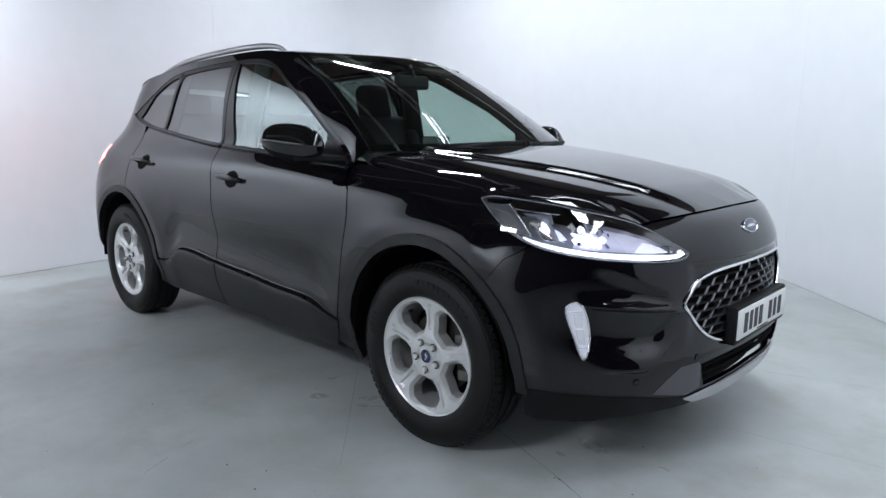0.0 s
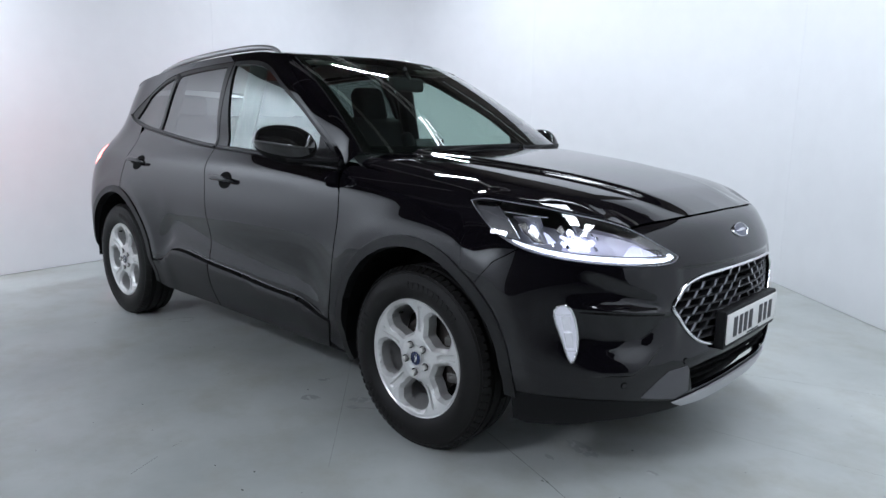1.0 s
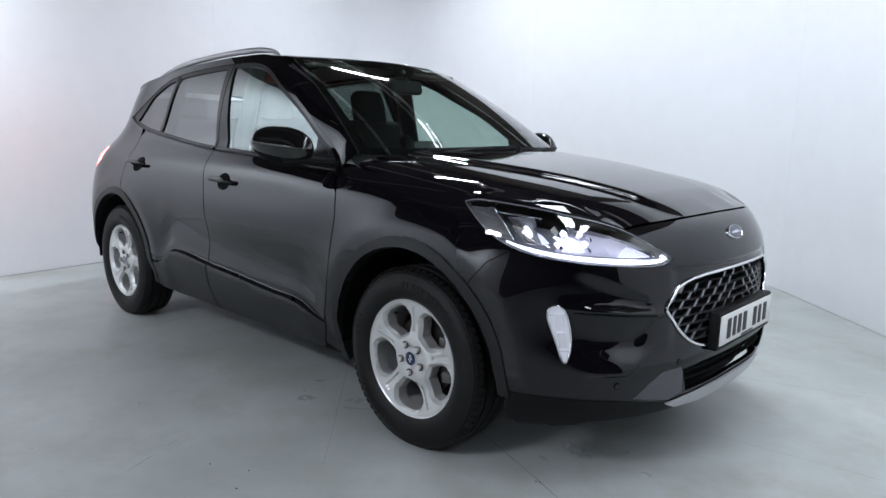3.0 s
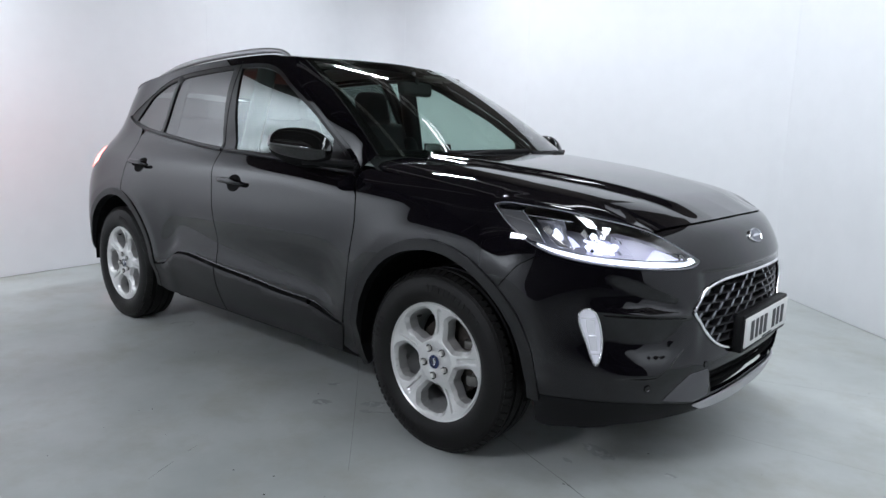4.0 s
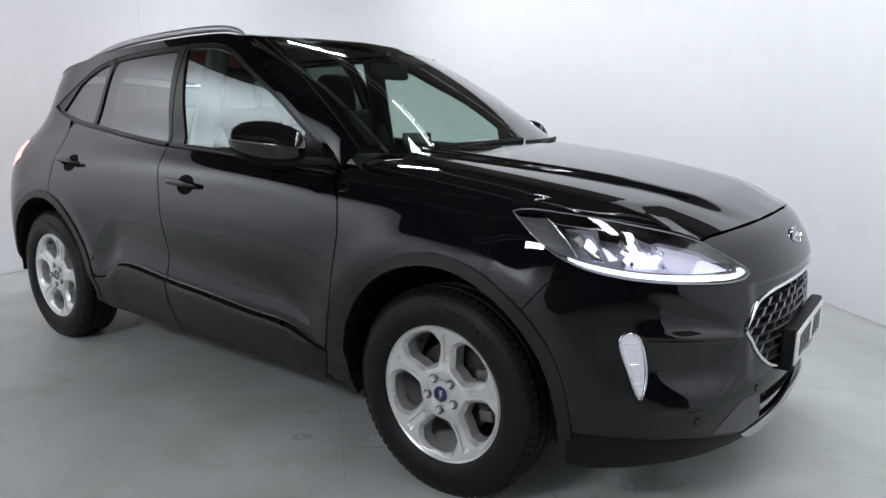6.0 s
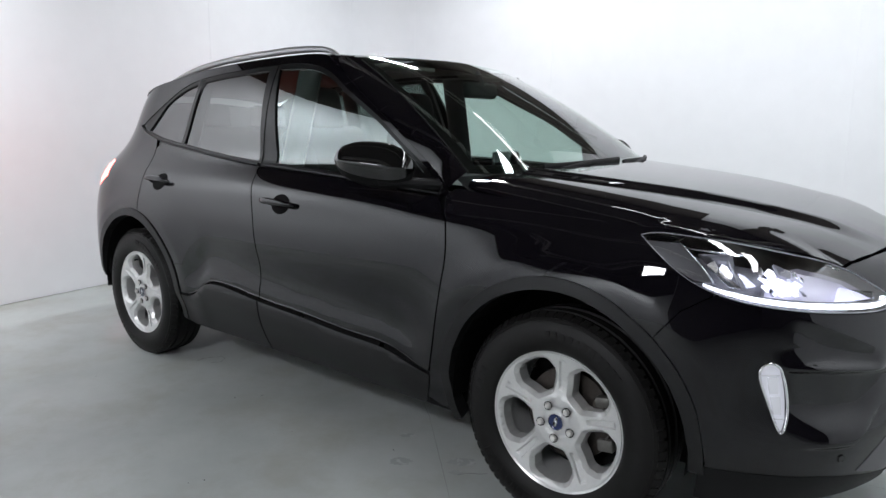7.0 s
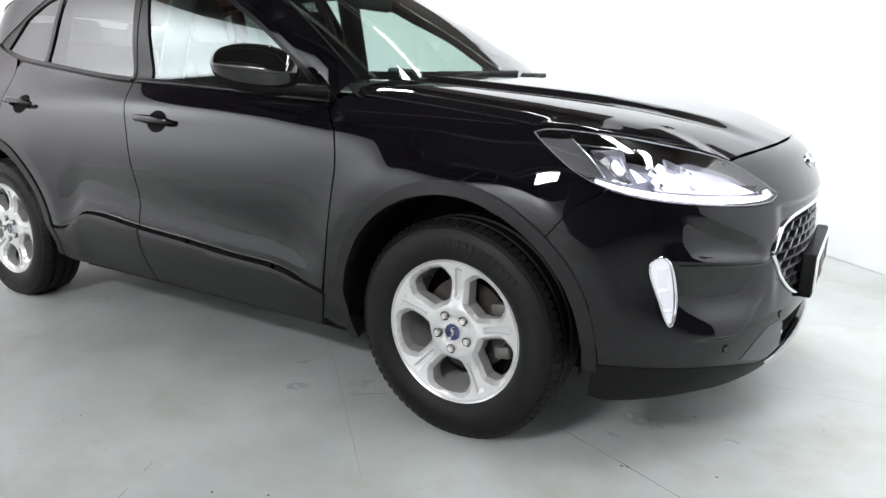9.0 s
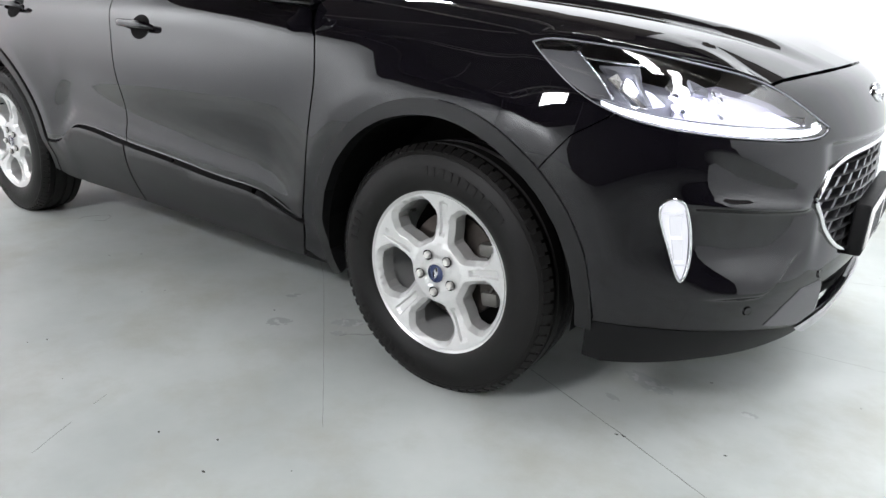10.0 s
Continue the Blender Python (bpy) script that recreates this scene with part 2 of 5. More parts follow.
def tube(name, line, radius, mat, parent, n=10, label="", scale=(1, 1), taper=None, up=(0, 0, 1)):
    """A round or oval bar swept along a line."""
    line = np.array(line, float)
    tang = np.gradient(line, axis=0)
    tang /= np.linalg.norm(tang, axis=1, keepdims=True)
    side = np.cross(tang, np.array(up, float))
    side /= np.linalg.norm(side, axis=1, keepdims=True) + 1e-12
    top = np.cross(side, tang)
    ang = np.linspace(0, 2 * np.pi, n, endpoint=False)
    verts, faces = [], []
    for i, c in enumerate(line):
        r = radius * (taper(i / (len(line) - 1)) if taper else 1)
        verts += [c + r * (scale[0] * np.cos(a) * side[i] + scale[1] * np.sin(a) * top[i]) for a in ang]
    for i in range(len(line) - 1):
        for j in range(n):
            k = (j + 1) % n
            faces.append((i * n + j, i * n + k, (i + 1) * n + k, (i + 1) * n + j))
    faces += [tuple(range(n))[::-1], tuple((len(line) - 1) * n + j for j in range(n))]
    ob = mesh_object(name, verts, faces, mat, parent, label=label)
    bm = bmesh.new()
    bm.from_mesh(ob.data)
    bmesh.ops.recalc_face_normals(bm, faces=bm.faces)
    bm.to_mesh(ob.data)
    bm.free()
    ob.data.set_sharp_from_angle(angle=radians(50))
    return ob


def lathe(name, profile, mat, parent, n=64, label="", place=None, closed=False):
    """A body of revolution about the local y axis: profile rows are (radius, y)."""
    k = len(profile)
    verts = [(r * math.cos(2 * math.pi * i / n), y, r * math.sin(2 * math.pi * i / n)) for i in range(n) for r, y in profile]
    faces = []
    for i in range(n):
        j = (i + 1) % n
        for a in range(k if closed else k - 1):
            b = (a + 1) % k
            faces.append((i * k + a, i * k + b, j * k + b, j * k + a))
    ob = mesh_object(name, verts, faces, mat, parent, label=label)
    bm = bmesh.new()
    bm.from_mesh(ob.data)
    bmesh.ops.remove_doubles(bm, verts=bm.verts, dist=1e-5)
    bmesh.ops.recalc_face_normals(bm, faces=bm.faces)
    bm.to_mesh(ob.data)
    bm.free()
    ob.data.shade_smooth()
    ob.data.set_sharp_from_angle(angle=radians(32))
    if place is not None:
        ob.matrix_local = place
    return ob


def box(name, lo, hi, mat, parent=None, bevel=0.0, label="", segments=2, turn=None):
    bm = bmesh.new()
    bmesh.ops.create_cube(bm, size=1)
    lo, hi = Vector(lo), Vector(hi)
    for v in bm.verts:
        v.co = Vector((lo[i] + (v.co[i] + 0.5) * (hi[i] - lo[i]) for i in range(3)))
    if bevel:
        bmesh.ops.bevel(bm, geom=bm.edges[:], offset=bevel, segments=segments, affect="EDGES", profile=0.5)
    if turn is not None:
        bmesh.ops.transform(bm, matrix=turn, verts=bm.verts)
    return part(name, bm, mat, parent, label, smooth=bevel > 0, angle=40)


def empty(name, parent=None, at=(0, 0, 0)):
    ob = new(name)
    ob.location = at
    if parent is not None:
        ob.parent = parent
    return ob


# ---- smooth body surface ----
class Spline:
    """Natural cubic through (xs, ys); ys may hold a row of values per knot."""
    def __init__(self, xs, ys):
        self.x = np.asarray(xs, float)
        self.y = np.asarray(ys, float)
        n, h = len(self.x), np.diff(self.x)
        A, B = np.eye(n), np.zeros((n, n))
        for i in range(1, n - 1):
            A[i, i - 1:i + 2] = h[i - 1], 2 * (h[i - 1] + h[i]), h[i]
            B[i, i - 1:i + 2] = 6 / h[i - 1], -6 / h[i - 1] - 6 / h[i], 6 / h[i]
        self.m = np.linalg.solve(A, B @ self.y)

    def __call__(self, q):
        q = np.clip(np.asarray(q, float), self.x[0], self.x[-1])
        i = np.clip(np.searchsorted(self.x, q) - 1, 0, len(self.x) - 2)
        h = self.x[i + 1] - self.x[i]
        a, b = (self.x[i + 1] - q) / h, (q - self.x[i]) / h
        c, d = (a ** 3 - a) * h * h / 6, (b ** 3 - b) * h * h / 6
        if self.y.ndim > 1:
            a, b, c, d = a[..., None], b[..., None], c[..., None], d[..., None]
        return a * self.y[i] + b * self.y[i + 1] + c * self.m[i] + d * self.m[i + 1]


XF, XR = 0.2, -3.0
STATIONS = (-3.0, -2.7, -2.1, -1.5, -0.9, -0.4, 0.0, 0.2)
LEVELS = (0.16, 0.26, 0.36, 0.44, 0.52, 0.66, 0.82, 0.94, 1.04, 1.12, 1.2, 1.38, 1.54, 1.66)
LOWER = [  # half widths up to the shoulder, one row a station
    (0.80, 0.845, 0.868, 0.88, 0.888, 0.895, 0.89, 0.862),
    (0.81, 0.855, 0.878, 0.892, 0.898, 0.908, 0.905, 0.876),
    (0.79, 0.85, 0.878, 0.888, 0.89, 0.896, 0.896, 0.868),
    (0.79, 0.85, 0.878, 0.886, 0.888, 0.896, 0.898, 0.87),
    (0.79, 0.85, 0.878, 0.886, 0.888, 0.896, 0.90, 0.874),
    (0.80, 0.855, 0.88, 0.892, 0.898, 0.908, 0.91, 0.888),
    (0.81, 0.86, 0.888, 0.90, 0.908, 0.918, 0.915, 0.886),
    (0.82, 0.865, 0.89, 0.90, 0.908, 0.915, 0.908, 0.878)]
UPPER = [  # shoulder, glass and pillars
    (0.815, 0.73, 0.655, 0.575, 0.498, 0.42), (0.82, 0.74, 0.682, 0.612, 0.542, 0.465), (0.815, 0.738, 0.704, 0.653, 0.584, 0.51),
    (0.824, 0.745, 0.718, 0.674, 0.603, 0.53), (0.83, 0.754, 0.727, 0.683, 0.608, 0.53), (0.833, 0.742, 0.71, 0.66, 0.59, 0.52),
    (0.818, 0.70, 0.65, 0.58, 0.51, 0.44), (0.785, 0.67, 0.6, 0.5, 0.43, 0.36)]
ACROSS = Spline(STATIONS, np.eye(len(STATIONS)))
UPWARD = Spline(LEVELS, np.eye(len(LEVELS)))
TABLE = np.array([a + b for a, b in zip(LOWER, UPPER)])
CREASE = Spline((-2.25, -2.15, -2.08, -2.01, -1.92, -1.63, -1.27, -0.93, -0.70, -0.60, -0.48), (0.432, 0.436, 0.465, 0.510, 0.530, 0.511, 0.488, 0.464, 0.444, 0.414, 0.388))
NOSE = Spline((0.12, 0.2, 0.26, 0.36, 0.5, 0.66, 0.76, 0.82, 0.88, 0.92, 0.96, 1.02), (0.80, 0.84, 0.88, 0.915, 0.93, 0.93, 0.918, 0.90, 0.868, 0.836, 0.77, 0.6))
TAIL = Spline((0.16, 0.3, 0.5, 0.8, 1.0, 1.1, 1.2, 1.4, 1.56), (-3.5, -3.6, -3.64, -3.64, -3.63, -3.61, -3.57, -3.47, -3.38))
SQUARE = Spline((0.12, 0.3, 0.4, 0.55, 0.66, 0.8, 1.0), (2.7, 2.65, 2.6, 2.3, 2.2, 2.2, 2.2))


def step(a, b, q):
    q = np.clip((q - a) / (b - a), 0, 1)
    return q * q * (3 - 2 * q)


def half_width(x, z):
    """Half the body's width at x and z, doors and wings included."""
    x, z = np.broadcast_arrays(np.asarray(x, float), np.asarray(z, float))
    # level off towards both ends, where the corners begin
    q, r = np.clip((x - XF + 0.3) / 0.3, 0, 1), np.clip((XR + 0.3 - x) / 0.3, 0, 1)
    x = x - 0.15 * q * q + 0.15 * r * r
    w = np.einsum("...i,...j,ij->...", ACROSS(x), UPWARD(z), TABLE)
    d = z - CREASE(x)
    fade = step(-2.24, -2.02, x) * (1 - step(-0.72, -0.48, x))
    ledge = (1 - step(-0.011, 0.010, d)) * step(-0.26, -0.06, d)
    w = w + fade * (0.021 * ledge - 0.016 * np.exp(-((d - 0.13) / 0.1) ** 2) * step(0.02, 0.08, d))
    return w


_th = np.linspace(0, np.pi / 2, 393)
_px, _py = 0.73 * np.sin(_th) ** (2 / 2.2), 0.92 * np.cos(_th) ** (2 / 2.2)
_arc = np.concatenate(([0], np.cumsum(np.hypot(np.diff(_px), np.diff(_py)))))
ROUND = _arc[-1]
BEND = Spline(_arc[::7], _th[::7])
S_NOSE, S_TAIL = XF + ROUND, XR - ROUND


def shelf_line(s):
    """Height of the crisp edge above the fog lamp's hollow."""
    return 0.652 - 0.02 * step(0.62, 1.05, s)


def ledge_line(s):
    """Height of the crisp edge below it, rising towards the grille."""
    return 0.440 + 0.10 * step(0.86, 1.04, s)


def skin(s, z):
    """The right-hand body side unrolled: s runs from the tail's middle along the side to the nose's middle."""
    s, z = np.broadcast_arrays(np.asarray(s, float), np.asarray(z, float))
    x = np.clip(s, XR, XF)
    w = half_width(x, z)
    f = s > XF
    th = np.clip(BEND(np.clip(np.where(f, s - XF, XR - s), 0, ROUND)), 0, np.pi / 2)
    n = np.where(f, SQUARE(z), 2.4)
    length = np.where(f, NOSE(z) - XF, TAIL(z) - XR)
    out = (s > XF) | (s < XR)
    x = np.where(out, np.where(f, XF, XR) + length * np.sin(th) ** (2 / n), x)
    y = np.where(out, w * np.clip(np.cos(th), 0, 1) ** (2 / n), w)
    # flared lips above the wheel arches
    for cx in (0.0, -2.711):
        r = np.hypot(x - cx, z - 0.365)
        d = 1 - (0.74 - r) / 0.205
        q = np.clip(1 - 0.5 * (d + np.sqrt(d * d + 0.004)), 0, 1)
        y = y + 0.018 * q ** 2 * step(0.33, 0.45, z) * (1 - step(0.74, 1.04, z))
    # front corner: the surface swells to a crisp shelf above the fog lamp's hollow and to a lower one below it
    shelf = shelf_line(s)
    reach = np.interp(s, (0.66, 0.76, 0.86, 0.95, 1.0), (0.795, 0.762, 0.722, 0.684, 0.655))
    scoop = step(0.64, 0.80, s) * (1 - step(0.94, 1.01, s)) * step(0.004, 0.03, z - shelf) * (1 - step(-0.035, 0.02, z - reach))
    brow = step(0.60, 0.76, s) * (1 - step(0.95, 1.03, s)) * step(-0.012, 0.004, z - shelf) * (1 - step(0.0, 0.06, z - shelf))
    hollow = step(0.60, 0.80, s) * (1 - step(0.90, 1.06, s)) * (1 - step(-0.016, 0.004, z - shelf)) * step(-0.175, -0.10, z - shelf) * (0.4 + 0.6 * np.clip((shelf - z) / 0.10, 0, 1))
    lower = ledge_line(s)
    ledge = step(0.62, 0.80, s) * (1 - step(0.88, 1.03, s)) * step(-0.016, 0.002, z - lower) * (1 - step(0.0, 0.095, z - lower))
    h = 0.015 * brow - 0.012 * scoop - 0.018 * hollow + 0.015 * ledge
    x, y = x + 0.82 * h, y + 0.5 * h
    # shallow step between the nose's crest and the grille
    x = x - 0.010 * step(1.03, 1.10, s) * (1 - step(0.772, 0.790, z)) * step(0.44, 0.60, z)
    return np.stack((x, -y, z), -1)


def normal_of(f, a, b, e=2e-3):
    n = np.cross(f(a + e, b) - f(a - e, b), f(a, b + e) - f(a, b - e))
    return n / np.maximum(np.linalg.norm(n, axis=-1, keepdims=True), 1e-12)


def sunk(f, depth):
    """The chart f moved inwards (outwards: minus) by depth."""
    return lambda a, b: f(a, b) - depth * normal_of(f, np.asarray(a, float), np.asarray(b, float))


# ---- room ----
LEFT_A, CORNER, BEND_N, RIGHT_B, BACK_C = (-3.59, -7.0), (-5.2, 3.60), (-0.28, 3.66), (4.7, -1.32), (1.7, -7.0)
HALL_B, HALL_C = (10.0, -1.4), (10.0, -7.0)


def wall(name, a, b, height, panels, label, mat=None):
    """A wall of tall smooth boards with fine open joints, its face on the line from a to b."""
    a, b = Vector((*a, 0)), Vector((*b, 0))
    along = (b - a).normalized()
    out = Vector((-along.y, along.x, 0))
    length = (b - a).length
    bm = bmesh.new()
    for v0, v1, o0, o1 in [(0, length, 0.003, 0.14)]:
        q = [bm.verts.new(a + along * u + out * o + Vector((0, 0, h))) for u in (v0, v1) for o in (o0, o1) for h in (0, height)]
        for f in ((0, 1, 3, 2), (4, 6, 7, 5), (0, 4, 5, 1), (2, 3, 7, 6), (1, 5, 7, 3), (0, 2, 6, 4)):
            bm.faces.new([q[i] for i in f])
    bmesh.ops.recalc_face_normals(bm, faces=bm.faces)
    ob = tagged(part(name, bm, mat or WHITE, None), label, "wall", kind="structure")
    w = length / panels
    for i in range(panels):
        bm = bmesh.new()
        bmesh.ops.create_cube(bm, size=1)
        turn = Matrix((along, out, (0, 0, 1))).transposed().to_4x4()
        m = Matrix.Translation(a + along * (i + 0.5) * w + out * 0.006 + Vector((0, 0, height / 2 + 0.002))) @ turn @ Matrix.Diagonal((w - 0.0016, 0.012, height - 0.004, 1))
        bmesh.ops.transform(bm, matrix=m, verts=bm.verts)
        part("wall_panel", bm, mat or WHITE, ob)
    return ob


wall("wall_west", LEFT_A, CORNER, CEILING, 4, "white painted panel wall lit pink by tail lamps")
wall("wall_north", CORNER, BEND_N, CEILING, 2, "bright white painted panel wall of the photo studio")
wall("wall_north_east", BEND_N, RIGHT_B, CEILING, 1, "bright white painted panel wall set at a slant")


def cove(name, a, corner, b, radius, label):
    """The rounded corner that joins two walls, a bent white sheet from floor to roof."""
    at = Vector((*corner, 0))
    u, v = (Vector((*a, 0)) - at).normalized(), (Vector((*b, 0)) - at).normalized()
    half = u.angle(v) / 2
    mid = at + (u + v).normalized() * (radius / math.sin(half))
    reach = radius / math.tan(half)
    first, last = at + u * reach - mid, at + v * reach - mid
    bm, rings = bmesh.new(), []
    for i in range(41):
        t = i / 40
        d = first.slerp(last, t, first).normalized()
        rings.append([bm.verts.new(mid + d * r + Vector((0, 0, z))) for r, z in ((radius - 0.0015, 0.001), (radius - 0.0015, CEILING), (radius + 0.006, CEILING), (radius + 0.006, 0.001))])
    for p, q in zip(rings, rings[1:]):
        for j in range(4):
            bm.faces.new((p[j], p[(j + 1) % 4], q[(j + 1) % 4], q[j]))
    bm.faces.new(rings[0])
    bm.faces.new(rings[-1][::-1])
    bmesh.ops.recalc_face_normals(bm, faces=bm.faces)
    tagged(part(name, bm, WHITE, None, smooth=True), label, "wall", kind="structure")


cove("wall_corner", LEFT_A, CORNER, BEND_N, 0.5, "rounded white corner between two studio walls")
cove("wall_bend", CORNER, BEND_N, RIGHT_B, 1.2, "rounded white bend between two studio walls")
wall("wall_hall_north", RIGHT_B, HALL_B, CEILING, 2, "dark sheet wall of the unlit hall beside the studio", HALL)
wall("wall_hall_east", HALL_B, HALL_C, CEILING, 2, "dark sheet wall of the unlit hall beside the studio", HALL)
wall("wall_hall_south", HALL_C, BACK_C, CEILING, 2, "dark sheet wall of the unlit hall beside the studio", HALL)
wall("wall_south", BACK_C, LEFT_A, CEILING, 3, "white painted panel wall of the photo studio")

def fascia(name, a, b, start, length, low):
    """An unseen dark board added along a wall's head to darken the car's reflections."""
    bm = bmesh.new()
    bmesh.ops.create_cube(bm, size=1)
    run = Vector((b[0] - a[0], b[1] - a[1], 0)).normalized()
    out = Vector((-run.y, run.x, 0))
    turn = Matrix((run, out, (0, 0, 1))).transposed().to_4x4()
    mid = Vector((*a, (low + CEILING) / 2)) + run * (start + length / 2) - out * 0.02
    bmesh.ops.transform(bm, matrix=Matrix.Translation(mid) @ turn @ Matrix.Diagonal((length, 0.03, CEILING - low, 1)), verts=bm.verts)
    tagged(part(name, bm, ROOFING, None), "unseen dark boards added at the wall head to darken reflections", "fascia", kind="structure")


fascia("added_board_west", LEFT_A, CORNER, 0.05, 10.2, 3.0)
fascia("added_board_north", CORNER, BEND_N, 0.5, 4.0, 2.95)
fascia("added_board_north_east", BEND_N, RIGHT_B, 0.6, 5.0, 2.95)
fascia("added_board_south", BACK_C, LEFT_A, 0.05, 5.15, 2.95)

FLOOR = bpy.data.materials.new("floor_paint")


def floor_material(m):
    m.use_nodes = True
    nt = m.node_tree
    b = nt.nodes["Principled BSDF"]
    co = nt.nodes.new("ShaderNodeTexCoord")

    def noise_at(sc, detail=5.0, rough=0.55):
        n = nt.nodes.new("ShaderNodeTexNoise")
        n.inputs["Scale"].default_value, n.inputs["Detail"].default_value, n.inputs["Roughness"].default_value = sc, detail, rough
        nt.links.new(co.outputs["Object"], n.inputs["Vector"])
        return n
    cloud, blot, fine = noise_at(0.9, 6, 0.62), noise_at(2.6, 9, 0.66), noise_at(60, 3)
    ramp = nt.nodes.new("ShaderNodeValToRGB")
    ramp.color_ramp.elements[0].position, ramp.color_ramp.elements[0].color = 0.3, (0.318, 0.340, 0.328, 1)
    ramp.color_ramp.elements[1].position, ramp.color_ramp.elements[1].color = 0.7, (0.474, 0.499, 0.487, 1)
    nt.links.new(cloud.outputs["Fac"], ramp.inputs["Fac"])
    worn = nt.nodes.new("ShaderNodeMapRange")
    worn.inputs["From Min"].default_value, worn.inputs["From Max"].default_value = 0.48, 0.72
    worn.inputs["To Min"].default_value, worn.inputs["To Max"].default_value = 0.0, 0.6
    nt.links.new(blot.outputs["Fac"], worn.inputs["Value"])
    mix = nt.nodes.new("ShaderNodeMix")
    mix.data_type = "RGBA"
    mix.inputs[7].default_value = (0.30, 0.29, 0.24, 1)
    nt.links.new(worn.outputs[0], mix.inputs["Factor"])
    nt.links.new(ramp.outputs["Color"], mix.inputs[6])
    nt.links.new(mix.outputs[2], b.inputs["Base Color"])
    r = nt.nodes.new("ShaderNodeMapRange")
    r.inputs["To Min"].default_value, r.inputs["To Max"].default_value = 0.3, 0.44
    nt.links.new(blot.outputs["Fac"], r.inputs["Value"])
    nt.links.new(r.outputs[0], b.inputs["Roughness"])
    k = nt.nodes.new("ShaderNodeBump")
    k.inputs["Strength"].default_value, k.inputs["Distance"].default_value = 0.06, 0.002
    nt.links.new(fine.outputs["Fac"], k.inputs["Height"])
    nt.links.new(k.outputs[0], b.inputs["Normal"])


floor_material(FLOOR)
bm = bmesh.new()
ring = [Vector((x, y, 0)) for x, y in (LEFT_A, BACK_C, HALL_C, HALL_B, RIGHT_B, BEND_N, CORNER)]
centre = Vector((0, 0, 0))
ring = [p + (p - centre).normalized() * 0.1 for p in ring]
top, low = [bm.verts.new(p) for p in ring], [bm.verts.new(p - Vector((0, 0, 0.15))) for p in ring]
bm.faces.new(top)
bm.faces.new(low[::-1])
for i in range(len(ring)):
    j = (i + 1) % len(ring)
    bm.faces.new((top[i], low[i], low[j], top[j]))
bmesh.ops.recalc_face_normals(bm, faces=bm.faces)
floor = tagged(part("floor", bm, FLOOR, None), "grey-green painted concrete floor, glossy, worn and scratched", "floor", kind="structure")

bm = bmesh.new()
for i in range(2):
    q = [bm.verts.new(p + Vector((0, 0, CEILING + 0.005 + 0.1 * i))) for p in ring]
    bm.faces.new(q if i else q[::-1])
tagged(part("ceiling", bm, ROOFING, None), "dark brown profiled roof sheeting above the studio", "ceiling", kind="structure")


def strip_fixture(x, y, turn, high, size, wide):
    half = size / 2 + 0.03
    thing = tagged(empty("strip_light_fixture", None, (x, y, high)), "long white strip light hung below the roof", "ceiling light", "strip lights on the roof")
    thing.rotation_euler[2] = radians(turn)
    box("housing", (-half, -wide / 2 - 0.03, 0.02), (half, wide / 2 + 0.03, 0.07), HOUSING, thing, 0.01)
    for hx in (-0.65 * half, 0.65 * half):
        tube("hanger", [(hx, 0, 0.06), (hx, 0, 0.1), (hx, 0, CEILING - high)], 0.008, BEAM, thing, 6, up=(0, 1, 0))


for sx, sy, turn, high, size, wide, power in STRIPS:
    strip_fixture(sx, sy, turn, high, size, wide)
# housings for the added wall fill lamps
for sx, sy, turn, high, tip, power, spread in WALL_FILLS:
    thing = tagged(empty("wall_fill_fixture", None, (sx, sy, high)), "long dark fill lamp added unseen to brighten the wall", "ceiling light", "wall washers under the roof")
    deep = 0.08 if high < 3 else 0.24
    box("housing", (-0.82, -deep, 0.01), (0.82, deep, 0.06), ROOFING, thing, 0.006, turn=pose(0, 0, 0, 0, 0, turn) @ pose(0, 0, 0, tip))
    for hx in (-0.5, 0.5):
        a = radians(turn)
        u, v = hx * math.cos(a), hx * math.sin(a)
        tube("hanger", [(u, v, 0.05), (u, v, 0.06), (u, v, CEILING - high)], 0.006, BEAM, thing, 6, up=(0, 1, 0))
for sx, sy, high, tip_x, tip_y, size, wide, power in PANELS:
    thing = tagged(empty("panel_light_fixture", None, (sx, sy, high)), "large white soft panel light tilted under the roof", "ceiling light", "panel lights on the roof")
    a, b = size / 2 + 0.05, wide / 2 + 0.05
    box("housing", (-a, -b, 0.012), (a, b, 0.07), HOUSING, thing, 0.01, turn=pose(0, 0, 0, tip_x, tip_y))
    for k in (-0.8, 0.8):
        u, v = (k * a, 0.0) if size > wide else (0.0, k * b)
        tube("hanger", [(u, v, 0.05), (u, v, 0.3), (u, v, CEILING - high)], 0.01, BEAM, thing, 6, up=(0, 1, 0))


def roof_truss(y):
    """A light lattice girder across the roof: two chords and zigzag webs."""
    thing = tagged(empty("roof_truss", None, (0, y, CEILING)), "pale steel lattice truss under dark roof sheeting", "truss", "roof trusses")
    x0, x1 = -4.2 - 0.15 * (y + 1.2) + 0.1, min(9.0, 3.3 - y) if y > -1.0 else 9.0
    tube("chord", [(x0, 0, -0.04), ((x0 + x1) / 2, 0, -0.04), (x1, 0, -0.04)], 0.03, BEAM, thing, 6)
    tube("chord", [(x0, 0, -0.26), ((x0 + x1) / 2, 0, -0.26), (x1, 0, -0.26)], 0.03, BEAM, thing, 6)
    n = int((x1 - x0) / 0.4)
    for i in range(n):
        a, b = x0 + i * 0.4, x0 + (i + 1) * 0.4
        za, zb = (-0.26, -0.04) if i % 2 else (-0.04, -0.26)
        tube("web", [(a, 0, za), ((a + b) / 2, 0, -0.15), (b, 0, zb)], 0.012, BEAM, thing, 5)


